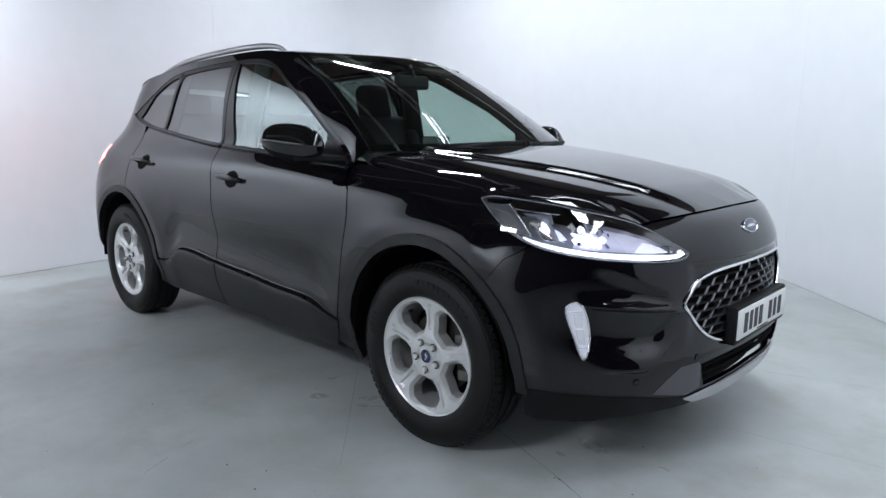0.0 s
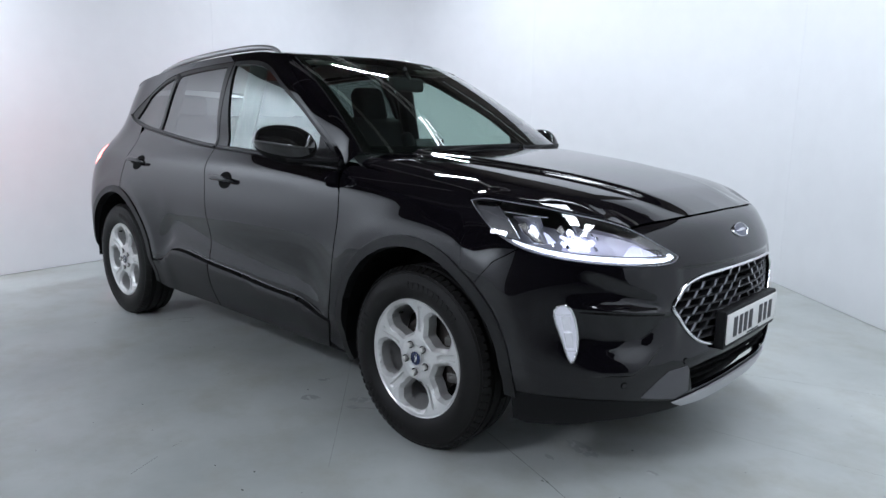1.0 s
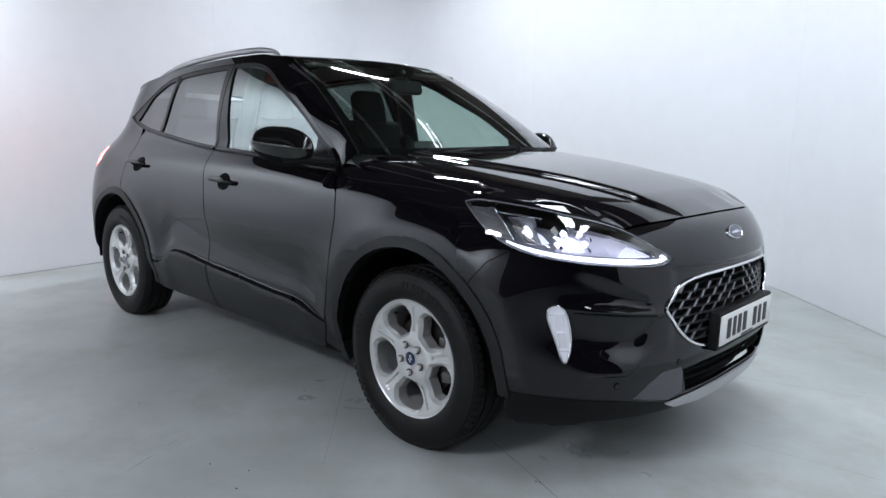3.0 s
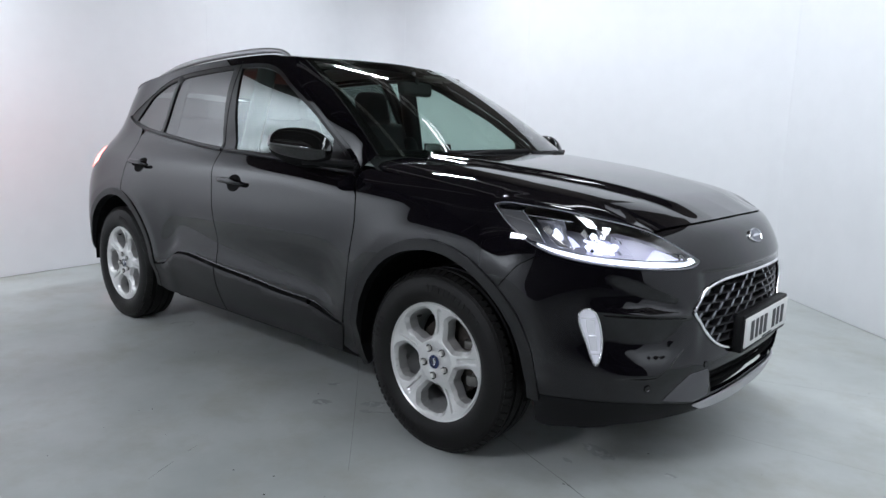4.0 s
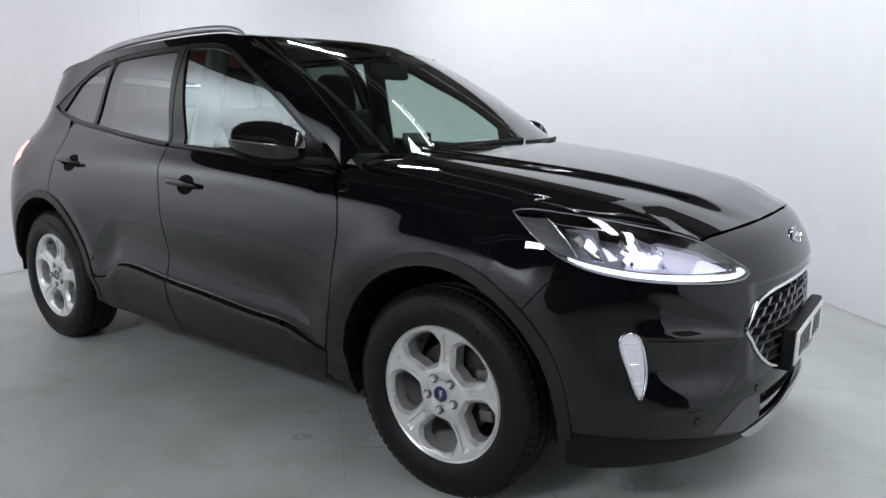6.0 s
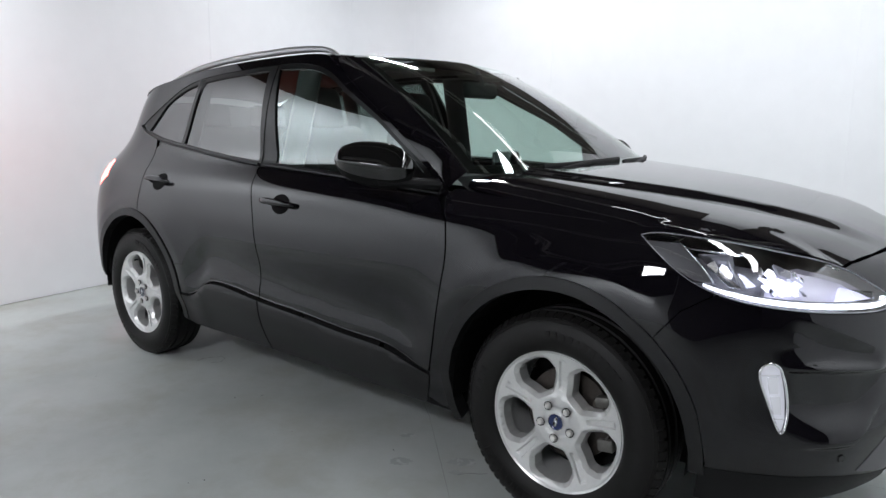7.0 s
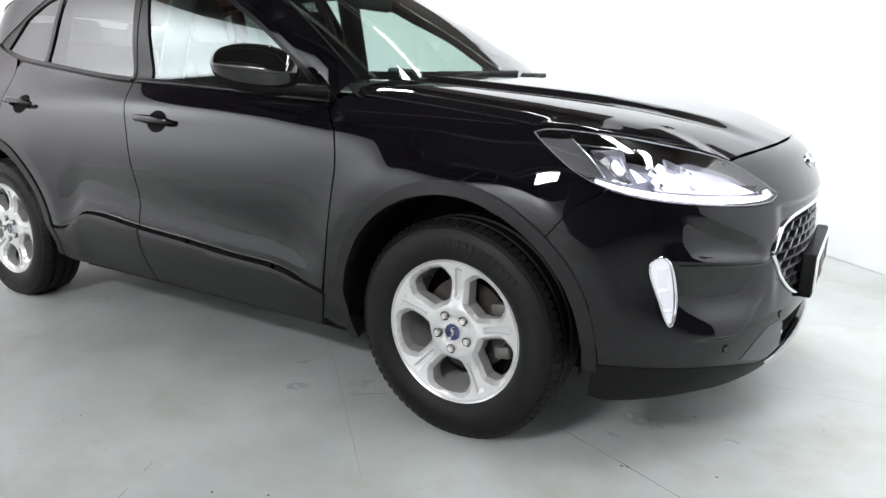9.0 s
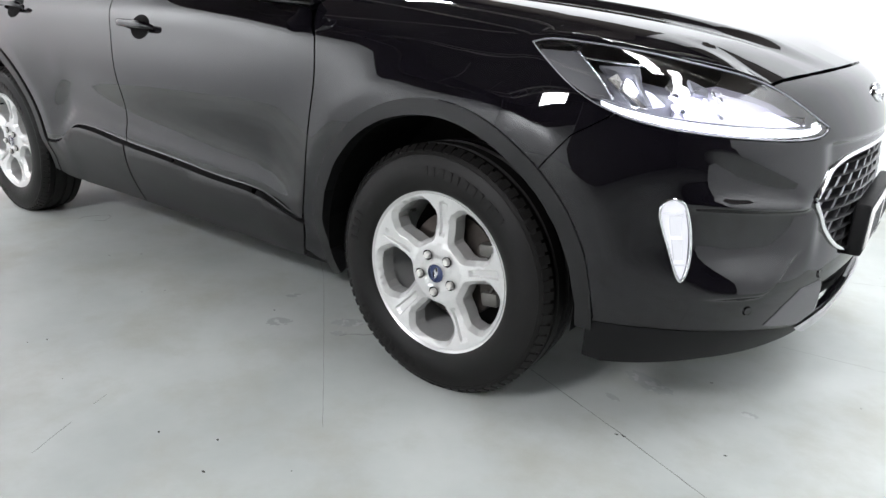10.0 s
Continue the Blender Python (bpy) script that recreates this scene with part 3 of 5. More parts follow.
for ty in (-5.8, -3.6, -1.4, 0.2, 1.9):
    roof_truss(ty)


# ---- marks on the floor ----
JOINT = material("floor_joint", (0.18, 0.182, 0.172), 0.6)
SPECK = material("floor_speck", (0.035, 0.032, 0.028), 0.8)


def floor_line(name, pts, width, label):
    """A hairline joint or scratch: a thin ragged strip lying on the floor."""
    rnd = random.Random(len(pts) + int(1000 * abs(pts[0][0])))
    line = dense(pts, 0.03, closed=False)
    bm = bmesh.new()
    rows = []
    for i, q in enumerate(line):
        d = line[min(i + 1, len(line) - 1)] - line[max(i - 1, 0)]
        n = np.array((-d[1], d[0])) / (np.linalg.norm(d) + 1e-9)
        q = q + n * rnd.uniform(-0.0009, 0.0009)
        w = width * rnd.uniform(0.35, 1.0) / 2
        rows.append((bm.verts.new((*(q - n * w), 0.0006)), bm.verts.new((*(q + n * w), 0.0006))))
    for a, b in zip(rows, rows[1:]):
        bm.faces.new((a[0], b[0], b[1], a[1]))
    bmesh.ops.recalc_face_normals(bm, faces=bm.faces)
    return tagged(part(name, bm, JOINT, None), label, "floor mark", kind="structure")


floor_line("floor_joint", [(-0.9, -0.22), (0.203, -0.623), (0.54, -0.757), (0.781, -0.863), (1.9, -1.32)], 0.004, "dark hairline joint across the painted floor")
floor_line("floor_joint", [(-2.2, 0.6), (-0.862, -0.506), (-0.32, -1.02), (-0.086, -1.246)], 0.0019, "faint hairline joint across the painted floor")
floor_line("floor_joint", [(0.3, 0.77), (0.654, 0.883), (1.223, 1.063), (2.0, 1.31)], 0.003, "faint hairline joint across the painted floor")
for pts in ([(-4.19, -3.0), (-4.64, 0.0), (-5.1, 3.0)], [(-4.6, 3.64), (-2.5, 3.67), (-0.9, 3.70)], [(0.33, 3.1), (1.4, 2.03), (2.6, 0.83)]):
    floor_line("wall_joint", pts, 0.008, "thin dirty joint along the foot of the wall")
floor_line("floor_scratch", [(-0.546, -1.773), (-0.577, -1.712), (-0.608, -1.647)], 0.003, "short dark scratch in the floor paint")
floor_line("floor_scratch", [(-0.645, -1.57), (-0.667, -1.523)], 0.0025, "short dark scratch in the floor paint")
floor_line("floor_joint", [(0.767, 0.085), (0.92, 0.10), (1.068, 0.115), (1.9, 0.20)], 0.002, "faint hairline joint across the painted floor")
floor_line("floor_crack", [(-0.435, -0.842), (-0.42, -0.815), (-0.396, -0.794), (-0.375, -0.785), (-0.355, -0.759)], 0.006, "ragged dark edge of chipped floor paint")
floor_line("floor_stain", [(-2.34, -0.78), (-2.345, -0.74), (-2.327, -0.699), (-2.293, -0.65), (-2.25, -0.66), (-2.219, -0.711), (-2.25, -0.75)], 0.006, "dried dark ring mark on the floor")
WORN = material("worn_floor", (0.44, 0.455, 0.45), 0.27, vary=0.12, scale=30, big=8)


def worn_patch(x, y, a, b, turn_deg, seed):
    """A thin ragged patch where the paint is scuffed pale."""
    rnd = random.Random(seed)
    bm = bmesh.new()
    ca, sa = math.cos(radians(turn_deg)), math.sin(radians(turn_deg))
    ringv = []
    for k in range(26):
        t, q = 2 * math.pi * k / 26, rnd.uniform(0.75, 1.08)
        u, v = a * q * math.cos(t), b * q * math.sin(t)
        ringv.append(bm.verts.new((x + u * ca - v * sa, y + u * sa + v * ca, 0.0004)))
    bm.faces.new(ringv)
    tagged(part("worn_patch", bm, WORN, None), "pale scuffed patch in the floor paint", "floor mark", "worn patches on the floor", "structure")


for k, row in enumerate(((-0.805, -0.713, 0.035, 0.02, 40), (-0.671, -0.90, 0.05, 0.035, 45), (-0.487, -0.75, 0.06, 0.035, 40), (0.50, -0.45, 0.09, 0.04, -20), (0.79, -0.437, 0.028, 0.016, 10), (0.45, -0.60, 0.03, 0.014, -25), (-0.45, -0.83, 0.03, 0.02, 20))):
    worn_patch(*row, k + 11)
bm = bmesh.new()
rnd = random.Random(5)
spots = [(-0.395, -1.528), (-0.169, -1.551), (0.551, -0.763), (0.535, -0.768), (0.651, -0.322), (0.79, -0.674), (-0.25, -1.454), (-1.127, -1.477), (-1.721, -0.952), (-1.641, -0.851), (-0.758, -0.85)] + [(rnd.uniform(-2.6, 2.2), rnd.uniform(-2.4, -0.95)) for _ in range(34)] + [(rnd.uniform(0.9, 2.4), rnd.uniform(-0.9, 1.2)) for _ in range(12)]
for i, (x, y) in enumerate(spots):
    r = rnd.uniform(0.0012, 0.0028) if i > 10 else (0.0042 if i < 4 else 0.0032)
    ang = rnd.uniform(0, 6.3)
    ringv = []
    for k in range(7):
        rr = r * rnd.uniform(0.45, 1.35)
        a = ang + k * 6.283 / 7
        ringv.append(bm.verts.new((x + rr * 1.5 * math.cos(a), y + rr * math.sin(a), 0.0003)))
    tip = bm.verts.new((x, y, 0.0003 + r * 0.5))
    for k in range(7):
        bm.faces.new((ringv[k], ringv[(k + 1) % 7], tip))
tagged(part("floor_grit", bm, SPECK, None), "scattered dark grit and specks on the floor", "grit", kind="stuff")


# ---- car ----
car = tagged(empty("suv"), "glossy black five-door compact suv with lit headlights parked on the floor", "car")
R_ARCH, R_TRIM, ARCH_Z = 0.428, 0.470, 0.372
AXLES = (0.0, -2.711)


def arc(cx, r, a0, a1, n=28, tall=1.0):
    return [(cx + r * math.cos(radians(a)), ARCH_Z + tall * r * math.sin(radians(a))) for a in np.linspace(a0, a1, n)]


def to_chart(pts):
    """Side-view points (x, z) as chart points: ahead of the wheel the chart runs round the corner."""
    out = []
    for x, z in pts:
        s = np.linspace(-4.2, S_NOSE, 1500)
        p = skin(s, np.full_like(s, z))
        out.append((float(s[np.argmin(np.abs(p[:, 0] - x) + 10 * (p[:, 1] > -0.3))]), z))
    return out


FRONT_LINE = [(-0.472, 0.966), (-0.45, 0.86), (-0.455, 0.78), (-0.483, 0.624), (-0.52, 0.43), (-0.558, 0.292)]
B_LINE = [(-1.725, 1.104), (-1.662, 0.995), (-1.61, 0.88), (-1.582, 0.78), (-1.573, 0.64), (-1.575, 0.544), (-1.56, 0.40), (-1.545, 0.30)]
REAR_LINE = [(-2.79, 1.165), (-2.71, 1.06), (-2.665, 0.95), (-2.64, 0.86), (-2.63, 0.835)]
DLO_TOP = [(-3.10, 1.287), (-2.866, 1.428), (-2.72, 1.50), (-2.53, 1.548), (-2.2, 1.578), (-1.9, 1.59), (-1.63, 1.59), (-1.45, 1.565), (-1.33, 1.52), (-1.234, 1.468), (-1.02, 1.36), (-0.915, 1.296), (-0.80, 1.218), (-0.66, 1.128), (-0.55, 1.052)]
BELT = [(-0.55, 1.052), (-0.767, 1.061), (-1.27, 1.09), (-1.73, 1.108), (-2.1, 1.135), (-2.5, 1.177), (-2.8, 1.21), (-3.0, 1.25), (-3.10, 1.287)]
GUTTER = [(-3.34, 1.455), (-3.1, 1.525), (-2.8, 1.575), (-2.4, 1.612), (-2.0, 1.63), (-1.6, 1.634), (-1.42, 1.612), (-1.3, 1.548), (-1.1, 1.428), (-0.9, 1.308), (-0.7, 1.176), (-0.52, 1.066)]
belt_line, top_line, gutter_line = curve(BELT, 60), curve(DLO_TOP, 80), curve(GUTTER, 80)
SEAM = 0.0035


def at_x(line, x):
    line = line[np.argsort(line[:, 0])]
    return float(np.interp(x, line[:, 0], line[:, 1]))


def shift(pts, dx, dz=0.0):
    return [(a + dx, b + dz) for a, b in pts]


def crest_lines(cx):
    """The rounded crease above a wheel arch, as chart lines."""
    out = []
    for r in (0.516, 0.528, 0.540, 0.553):
        pts = [(cx + r * math.cos(radians(a)), 0.365 + r * math.sin(radians(a))) for a in np.linspace(4, 176, 70)]
        out.append(to_chart(pts) if cx == 0 else pts)
    return out


FRONT_CREST, REAR_CREST = crest_lines(AXLES[0]), crest_lines(AXLES[1])
DOOR_CREASE = [[(x, float(CREASE(x)) + o) for x in np.linspace(-2.2, -0.5, 70)] for o in (-0.02, -0.0125, -0.008, -0.003, 0.002, 0.007, 0.012)]


def crease_run(x0, x1, up):
    """Chart points along the lower door edge, raised by up."""
    return [(float(x), float(CREASE(x)) + up) for x in np.linspace(x0, x1, max(6, int(abs(x1 - x0) / 0.025)))]


def side_panels(mirror):
    group = {}
    fl, bl, rl = [tuple(q) for q in curve(FRONT_LINE, 30)], [tuple(q) for q in curve(B_LINE, 30)], [tuple(q) for q in curve(REAR_LINE, 16)]
    # doors end just under the window trim
    belt_f = [tuple(q) for q in belt_line if -1.71 < q[0] < -0.56]
    front = shift([(-0.545, 1.046)] + [q for q in fl if q[1] > 0.41], -SEAM) + crease_run(-0.537, -1.57, 0.005) + shift([q for q in bl[::-1] if q[1] > 0.52], SEAM) + shift(belt_f[::-1], 0, -0.004)
    group["front"] = sheet("front_door", skin, front, PAINT, car, 0.02, mirror=mirror, lines=DOOR_CREASE + FRONT_CREST)
    low_f = crease_run(-0.53, -1.562, -0.008)
    sheet("door_cladding", sunk(skin, -0.003), low_f + [(-1.535, 0.30), (-1.53, 0.262), (-0.57, 0.262)], CLAD, group["front"], 0.03, rim=0.02, mirror=mirror, label="satin black lower door cladding")
    belt_r = [tuple(q) for q in belt_line if -2.77 < q[0] < -1.74]
    rear_arch = [p for p in arc(AXLES[1], R_TRIM, 78, 9)]
    rear = shift([q for q in bl if q[1] > 0.52], -SEAM) + crease_run(-1.577, -2.235, 0.005) + rear_arch[::-1] + shift(rl[::-1], SEAM) + shift(belt_r[::-1], 0, -0.004)
    group["rear"] = sheet("rear_door", skin, rear, PAINT, car, 0.02, mirror=mirror, lines=DOOR_CREASE + REAR_CREST)
    low_r = crease_run(-1.572, -2.235, -0.008)
    sheet("door_cladding", sunk(skin, -0.003), low_r + arc(AXLES[1], R_TRIM, 6, -12, 8) + [(-2.19, 0.262), (-1.54, 0.262), (-1.545, 0.30)], CLAD, group["rear"], 0.03, rim=0.02, mirror=mirror, label="satin black lower door cladding")
    sheet("door_gap", sunk(skin, 0.016), crease_run(-0.52, -2.24, 0.02) + crease_run(-2.24, -0.52, -0.02), DARK, car, 0.03, rim=0, mirror=mirror)
    # front wing
    wing = shift([(-0.52, 1.056)] + fl, SEAM) + [(-0.50, 0.268)] + to_chart(arc(0, R_TRIM, 193, 47, 40)) + \
        [(0.392, 0.800), (0.488, 0.853), (0.46, 0.862), (0.382, 0.905), (0.313, 0.957), (0.262, 0.996), (0.2, 1.006), (0.0, 1.033), (-0.2, 1.054), (-0.4, 1.07), (-0.49, 1.076)]
    sheet("front_wing", skin, wing, PAINT, car, 0.018, mirror=mirror, lines=FRONT_CREST)
    # rear quarter up to the roof
    gut = [tuple(q) for q in gutter_line if q[0] < -2.31] + [(-2.302, at_x(gutter_line, -2.302))]
    top = [tuple(q) for q in top_line if q[0] < -2.31] + [(-2.302, at_x(top_line, -2.302))]
    low = [tuple(q) for q in belt_line if q[0] < -2.8]
    quarter = shift(rl, -SEAM) + arc(AXLES[1], R_TRIM, 78, 165)[1:] + [(-3.18, 0.50), (-3.3, 0.56), (-3.33, 0.72), (-3.36, 0.90), (-3.24, 0.945), (-3.12, 1.0), (-3.2, 1.085), (-3.42, 1.10), (-3.44, 1.2), (-3.42, 1.4)] + gut + top[::-1] + low[::-1]
    sheet("rear_quarter", skin, quarter, PAINT, car, 0.024, mirror=mirror, lines=REAR_CREST)
    # cant rail over the doors and the pillar's outer face
    gut = [(-2.3, at_x(gutter_line, -2.3))] + [tuple(q) for q in gutter_line if q[0] > -2.29]
    top = [(-2.3, at_x(top_line, -2.3))] + [tuple(q) for q in top_line if q[0] > -2.29]
    sheet("cant_rail", skin, gut + top[::-1], PAINT, car, 0.025, mirror=mirror)
    # rear bumper, hatch side and tail lamp
    sheet("rear_bumper", skin, to_chart(arc(AXLES[1], R_TRIM, 166, 177, 6)) + [(-3.2, 0.385), (-3.5, 0.34), (S_TAIL, 0.33), (S_TAIL, 0.72), (-3.34, 0.72), (-3.31, 0.555), (-3.18, 0.495)], PAINT, car, 0.04, mirror=mirror)
    sheet("tail_lamp", skin, [(-3.125, 0.998), (-3.2, 1.078), (-3.75, 1.09), (-3.75, 0.93), (-3.37, 0.91), (-3.245, 0.95)], REDLIT, car, 0.03, mirror=mirror, label="lit red tail lamp")
    sheet("tailgate", skin, [(-3.34, 0.725), (S_TAIL, 0.725), (S_TAIL, 1.13), (-3.44, 1.13), (-3.43, 1.10), (-3.76, 1.095), (-3.76, 0.925), (-3.37, 0.90)], PAINT, car, 0.04, mirror=mirror)
    sheet("rear_window", skin, [(-3.45, 1.14), (S_TAIL, 1.14), (S_TAIL, 1.46), (-3.43, 1.42)], PRIVACY, car, 0.04, mirror=mirror)
    # sill and arch cladding
    sheet("sill_trim", sunk(skin, 0.045), [(-0.46, 0.268), (-0.50, 0.19), (-2.2, 0.19), (-2.24, 0.268)], DARK, car, 0.04, rim=0.03, mirror=mirror)
    for i, cx in enumerate(AXLES):
        hi, lo = (-6, 198) if i == 0 else (-12, 177)
        outer = to_chart(arc(cx, R_TRIM - 0.0018, hi, lo, 48)) if i == 0 else arc(cx, R_TRIM - 0.0018, hi, lo, 48)
        inner = to_chart(arc(cx, R_ARCH, hi, lo, 48)) if i == 0 else arc(cx, R_ARCH, hi, lo, 48)
        sheet("arch_trim", sunk(skin, -0.006), outer + inner[::-1], CLAD, car, 0.018, rim=0.05, mirror=mirror, label="matte black plastic wheel arch trim")
    # glass and its frames
    def window(name, pts, glass, owner):
        return sheet(name, sunk(skin, 0.012), pts, glass, owner, 0.05, rim=0.004, mirror=mirror)
    inner_top = curve([(a, b - 0.021) for a, b in DLO_TOP[1:]], 90)
    inner_belt = curve([(a, b + 0.022) for a, b in BELT[:-1]], 90)
    top_at, belt_at = (lambda x: at_x(inner_top, x)), (lambda x: at_x(inner_belt, x))

    def between(x0, x1, slope0=0.0, slope1=0.0, n=26):
        """The window opening between two pillars; slope: lean of each pillar."""
        xs = np.linspace(x0, x1, n)
        low = [(float(x), belt_at(x)) for x in xs]
        high = [(float(x), top_at(x)) for x in np.linspace(x0 + slope0, x1 + slope1, n)]
        return low + high[::-1]
    front_glass = [(float(x), belt_at(x)) for x in np.linspace(-1.618, -0.69, 26)] + [(float(x), top_at(x)) for x in np.linspace(-0.69, -1.775, 34)]
    rear_glass = between(-2.50, -1.76, 0.02, -0.10)
    quarter_glass = [(float(x), belt_at(x)) for x in np.linspace(-2.98, -2.535, 14)] + [(float(x), top_at(x)) for x in np.linspace(-2.515, -2.85, 14)]
    window("front_window", front_glass, SIDE_GLASS, group["front"])
    window("rear_side_window", rear_glass, PRIVACY, group["rear"])
    window("quarter_window", quarter_glass, PRIVACY, car)
    # black frame with the three openings in it
    whole = [tuple(q) for q in belt_line[1:]] + [tuple(q) for q in top_line[1:-1]]
    mid, lean = -1.733, -0.068
    edge_low, edge_top = at_x(belt_line, mid), at_x(top_line, mid + lean)
    sheet("window_frame", sunk(skin, 0.004), [q for q in belt_line.tolist() if q[0] > mid + 0.004] + [(mid + 0.004, edge_low), (mid + lean + 0.004, edge_top)] + [q for q in top_line.tolist() if mid + lean + 0.006 < q[0] < -0.56], SATIN, group["front"], 0.04, rim=0.014, holes=[front_glass], mirror=mirror, label="satin black window frame")
    sheet("window_frame", sunk(skin, 0.004), [q for q in belt_line.tolist() if q[0] < mid - 0.004] + [q for q in top_line.tolist()[1:] if q[0] < mid + lean - 0.005] + [(mid + lean - 0.004, edge_top), (mid - 0.004, edge_low)], SATIN, group["rear"], 0.04, rim=0.014, holes=[rear_glass, quarter_glass], mirror=mirror, label="satin black window frame")
    sheet("mirror_sail", sunk(skin, 0.003), [(-0.80, 1.078), (-0.80, 1.196), (-0.735, 1.152), (-0.66, 1.104), (-0.60, 1.068)], SATIN, group["front"], 0.03, rim=0.012, mirror=mirror, label="black triangular plate behind the mirror")
    # bright-edged belt moulding
    for line, owner in ((belt_line[belt_line[:, 0] > mid], group["front"]), (belt_line[belt_line[:, 0] <= mid], group["rear"])):
        pts = skin(line[:, 0], line[:, 1] + 0.006) * (1, -1 if mirror else 1, 1)
        tube("belt_moulding", pts, 0.008, SATIN, owner, 8)
    # door handles
    for owner, hx, hz in ((group["front"], -1.435, 0.957), (group["rear"], -2.50, 0.998)):
        door_handle(owner, hx, hz, mirror)
    return group


def door_handle(owner, hx, hz, mirror):
    sg = -1 if mirror else 1
    n = normal_of(skin, np.array([hx]), np.array([hz]))[0]
    # black disc on the paint, standing in for the cup's dark reflection
    cup = [(hx + 0.012 + 0.062 * math.cos(a), hz - 0.002 + 0.043 * math.sin(a)) for a in np.linspace(0, 2 * math.pi, 28, endpoint=False)]
    sheet("handle_cup_shade", sunk(skin, -0.0015), cup, DARK, owner, 0.02, rim=0.001, mirror=mirror)
    xs = np.linspace(-0.118, 0.118, 26)
    line = []
    for q in xs:
        base = skin(np.array([hx + q]), np.array([hz + 0.004 - 0.05 * (q + 0.118) * 0.6]))[0]
        lift = 0.036 * (1 - abs(q / 0.125) ** 5)
        line.append((base + n * lift) * (1, sg, 1))
    tube("door_handle", line, 0.0145, PAINT, owner, 14, scale=(0.75, 1.0), taper=lambda t: 0.55 + 0.45 * (1 - abs(2 * t - 1) ** 6))


door_groups = {m: side_panels(m) for m in ("", "left")}


# ---- front end ----
GRILLE = [(1.024, 0.648), (1.055, 0.69), (1.10, 0.722), (1.17, 0.742), (1.28, 0.752), (S_NOSE, 0.757), (S_NOSE, 0.488), (1.388, 0.488), (1.25, 0.497), (1.17, 0.52), (1.11, 0.56), (1.055, 0.612)]
INTAKE = [(1.15, 0.425), (1.26, 0.436), (1.377, 0.44), (S_NOSE, 0.44), (S_NOSE, 0.345), (1.2, 0.335)]
FOG = curve([(0.60, 0.645), (0.612, 0.664), (0.635, 0.668), (0.656, 0.65), (0.672, 0.60), (0.675, 0.54), (0.66, 0.495), (0.646, 0.476), (0.636, 0.492), (0.624, 0.54), (0.608, 0.595)], 44, True)
LAMP_LOW = [(0.262, 0.992), (0.313, 0.955), (0.382, 0.903), (0.473, 0.857), (0.581, 0.829), (0.711, 0.812), (0.871, 0.80), (0.985, 0.797), (1.045, 0.806), (1.068, 0.82)]
LAMP_TOP = [(1.068, 0.82), (1.03, 0.842), (0.945, 0.892), (0.86, 0.93), (0.74, 0.958), (0.62, 0.98), (0.50, 0.993), (0.40, 1.0), (0.31, 1.0), (0.262, 0.992)]
HOOD_LINE = [(0.905, 0.914), (0.95, 0.922), (1.09, 0.933), (1.3, 0.941), (S_NOSE, 0.944)]
lamp_low, lamp_top = curve(LAMP_LOW, 60), curve(LAMP_TOP, 60)
at_nose = lambda s, z: s > S_NOSE - 1e-6
low_part = [tuple(q) for q in lamp_low if q[0] > 0.485]
bumper_out = [(0.3935, 0.7975), (0.4905, 0.8505)] + shift(low_part, 0.0, -0.004) + [(1.072, 0.82)] + shift([tuple(q) for q in lamp_top if q[0] > 0.915], 0.004, 0.001) + HOOD_LINE + \
    [(S_NOSE, 0.30), (1.2, 0.302), (1.087, 0.312), (0.916, 0.335), (0.791, 0.346), (0.592, 0.352), (0.41, 0.35)] + to_chart(arc(0, R_TRIM, -2, 46.8, 26))
brow_lines = [[(s, float(line(s)) + o) for s in np.linspace(0.60, 1.06, 50)] for line in (shelf_line, ledge_line) for o in (-0.018, -0.013, -0.008, -0.003, 0.002, 0.008, 0.018)] + [[(s, z) for s in np.linspace(1.0, S_NOSE, 40)] for z in (0.770, 0.778, 0.786, 0.794)]
front_bumper = sheet("front_bumper", skin, bumper_out, PAINT, car, 0.015, holes=[FOG, GRILLE, INTAKE], mirror="both", open_at=at_nose, lines=brow_lines + FRONT_CREST)
sheet("lower_lip", sunk(skin, 0.004), [(0.41, 0.344), (0.592, 0.346), (0.791, 0.34), (0.916, 0.329), (1.087, 0.306), (1.2, 0.296), (S_NOSE, 0.294), (S_NOSE, 0.262), (1.024, 0.262), (0.763, 0.25), (0.467, 0.215), (0.41, 0.225)], PLASTIC, car, 0.064, mirror="both", open_at=at_nose, label="matte black plastic chin under bumper")
sheet("skid_strip", sunk(skin, -0.012), [(1.09, 0.306), (1.2, 0.318), (1.35, 0.328), (S_NOSE, 0.33), (S_NOSE, 0.276), (1.3, 0.276), (1.15, 0.284)], SKID, car, 0.025, rim=0.008, mirror="both", open_at=at_nose, label="silver painted skid strip")
for mirror in ("", "left"):
    sheet("air_deflector", sunk(skin, 0.035), [(0.44, 0.262), (0.50, 0.205), (0.60, 0.19), (0.72, 0.20), (0.82, 0.228), (0.90, 0.262)], PLASTIC, front_bumper, 0.03, rim=0.05, mirror=mirror, label="black plastic air deflector under the bumper")
    sheet("corner_trim", sunk(skin, -0.003), [(0.925, 0.346), (0.98, 0.392), (1.041, 0.43), (1.135, 0.436), (1.15, 0.42), (1.175, 0.335), (1.10, 0.318)], GREY, front_bumper, 0.02, mirror=mirror, label="matte grey bumper corner trim")

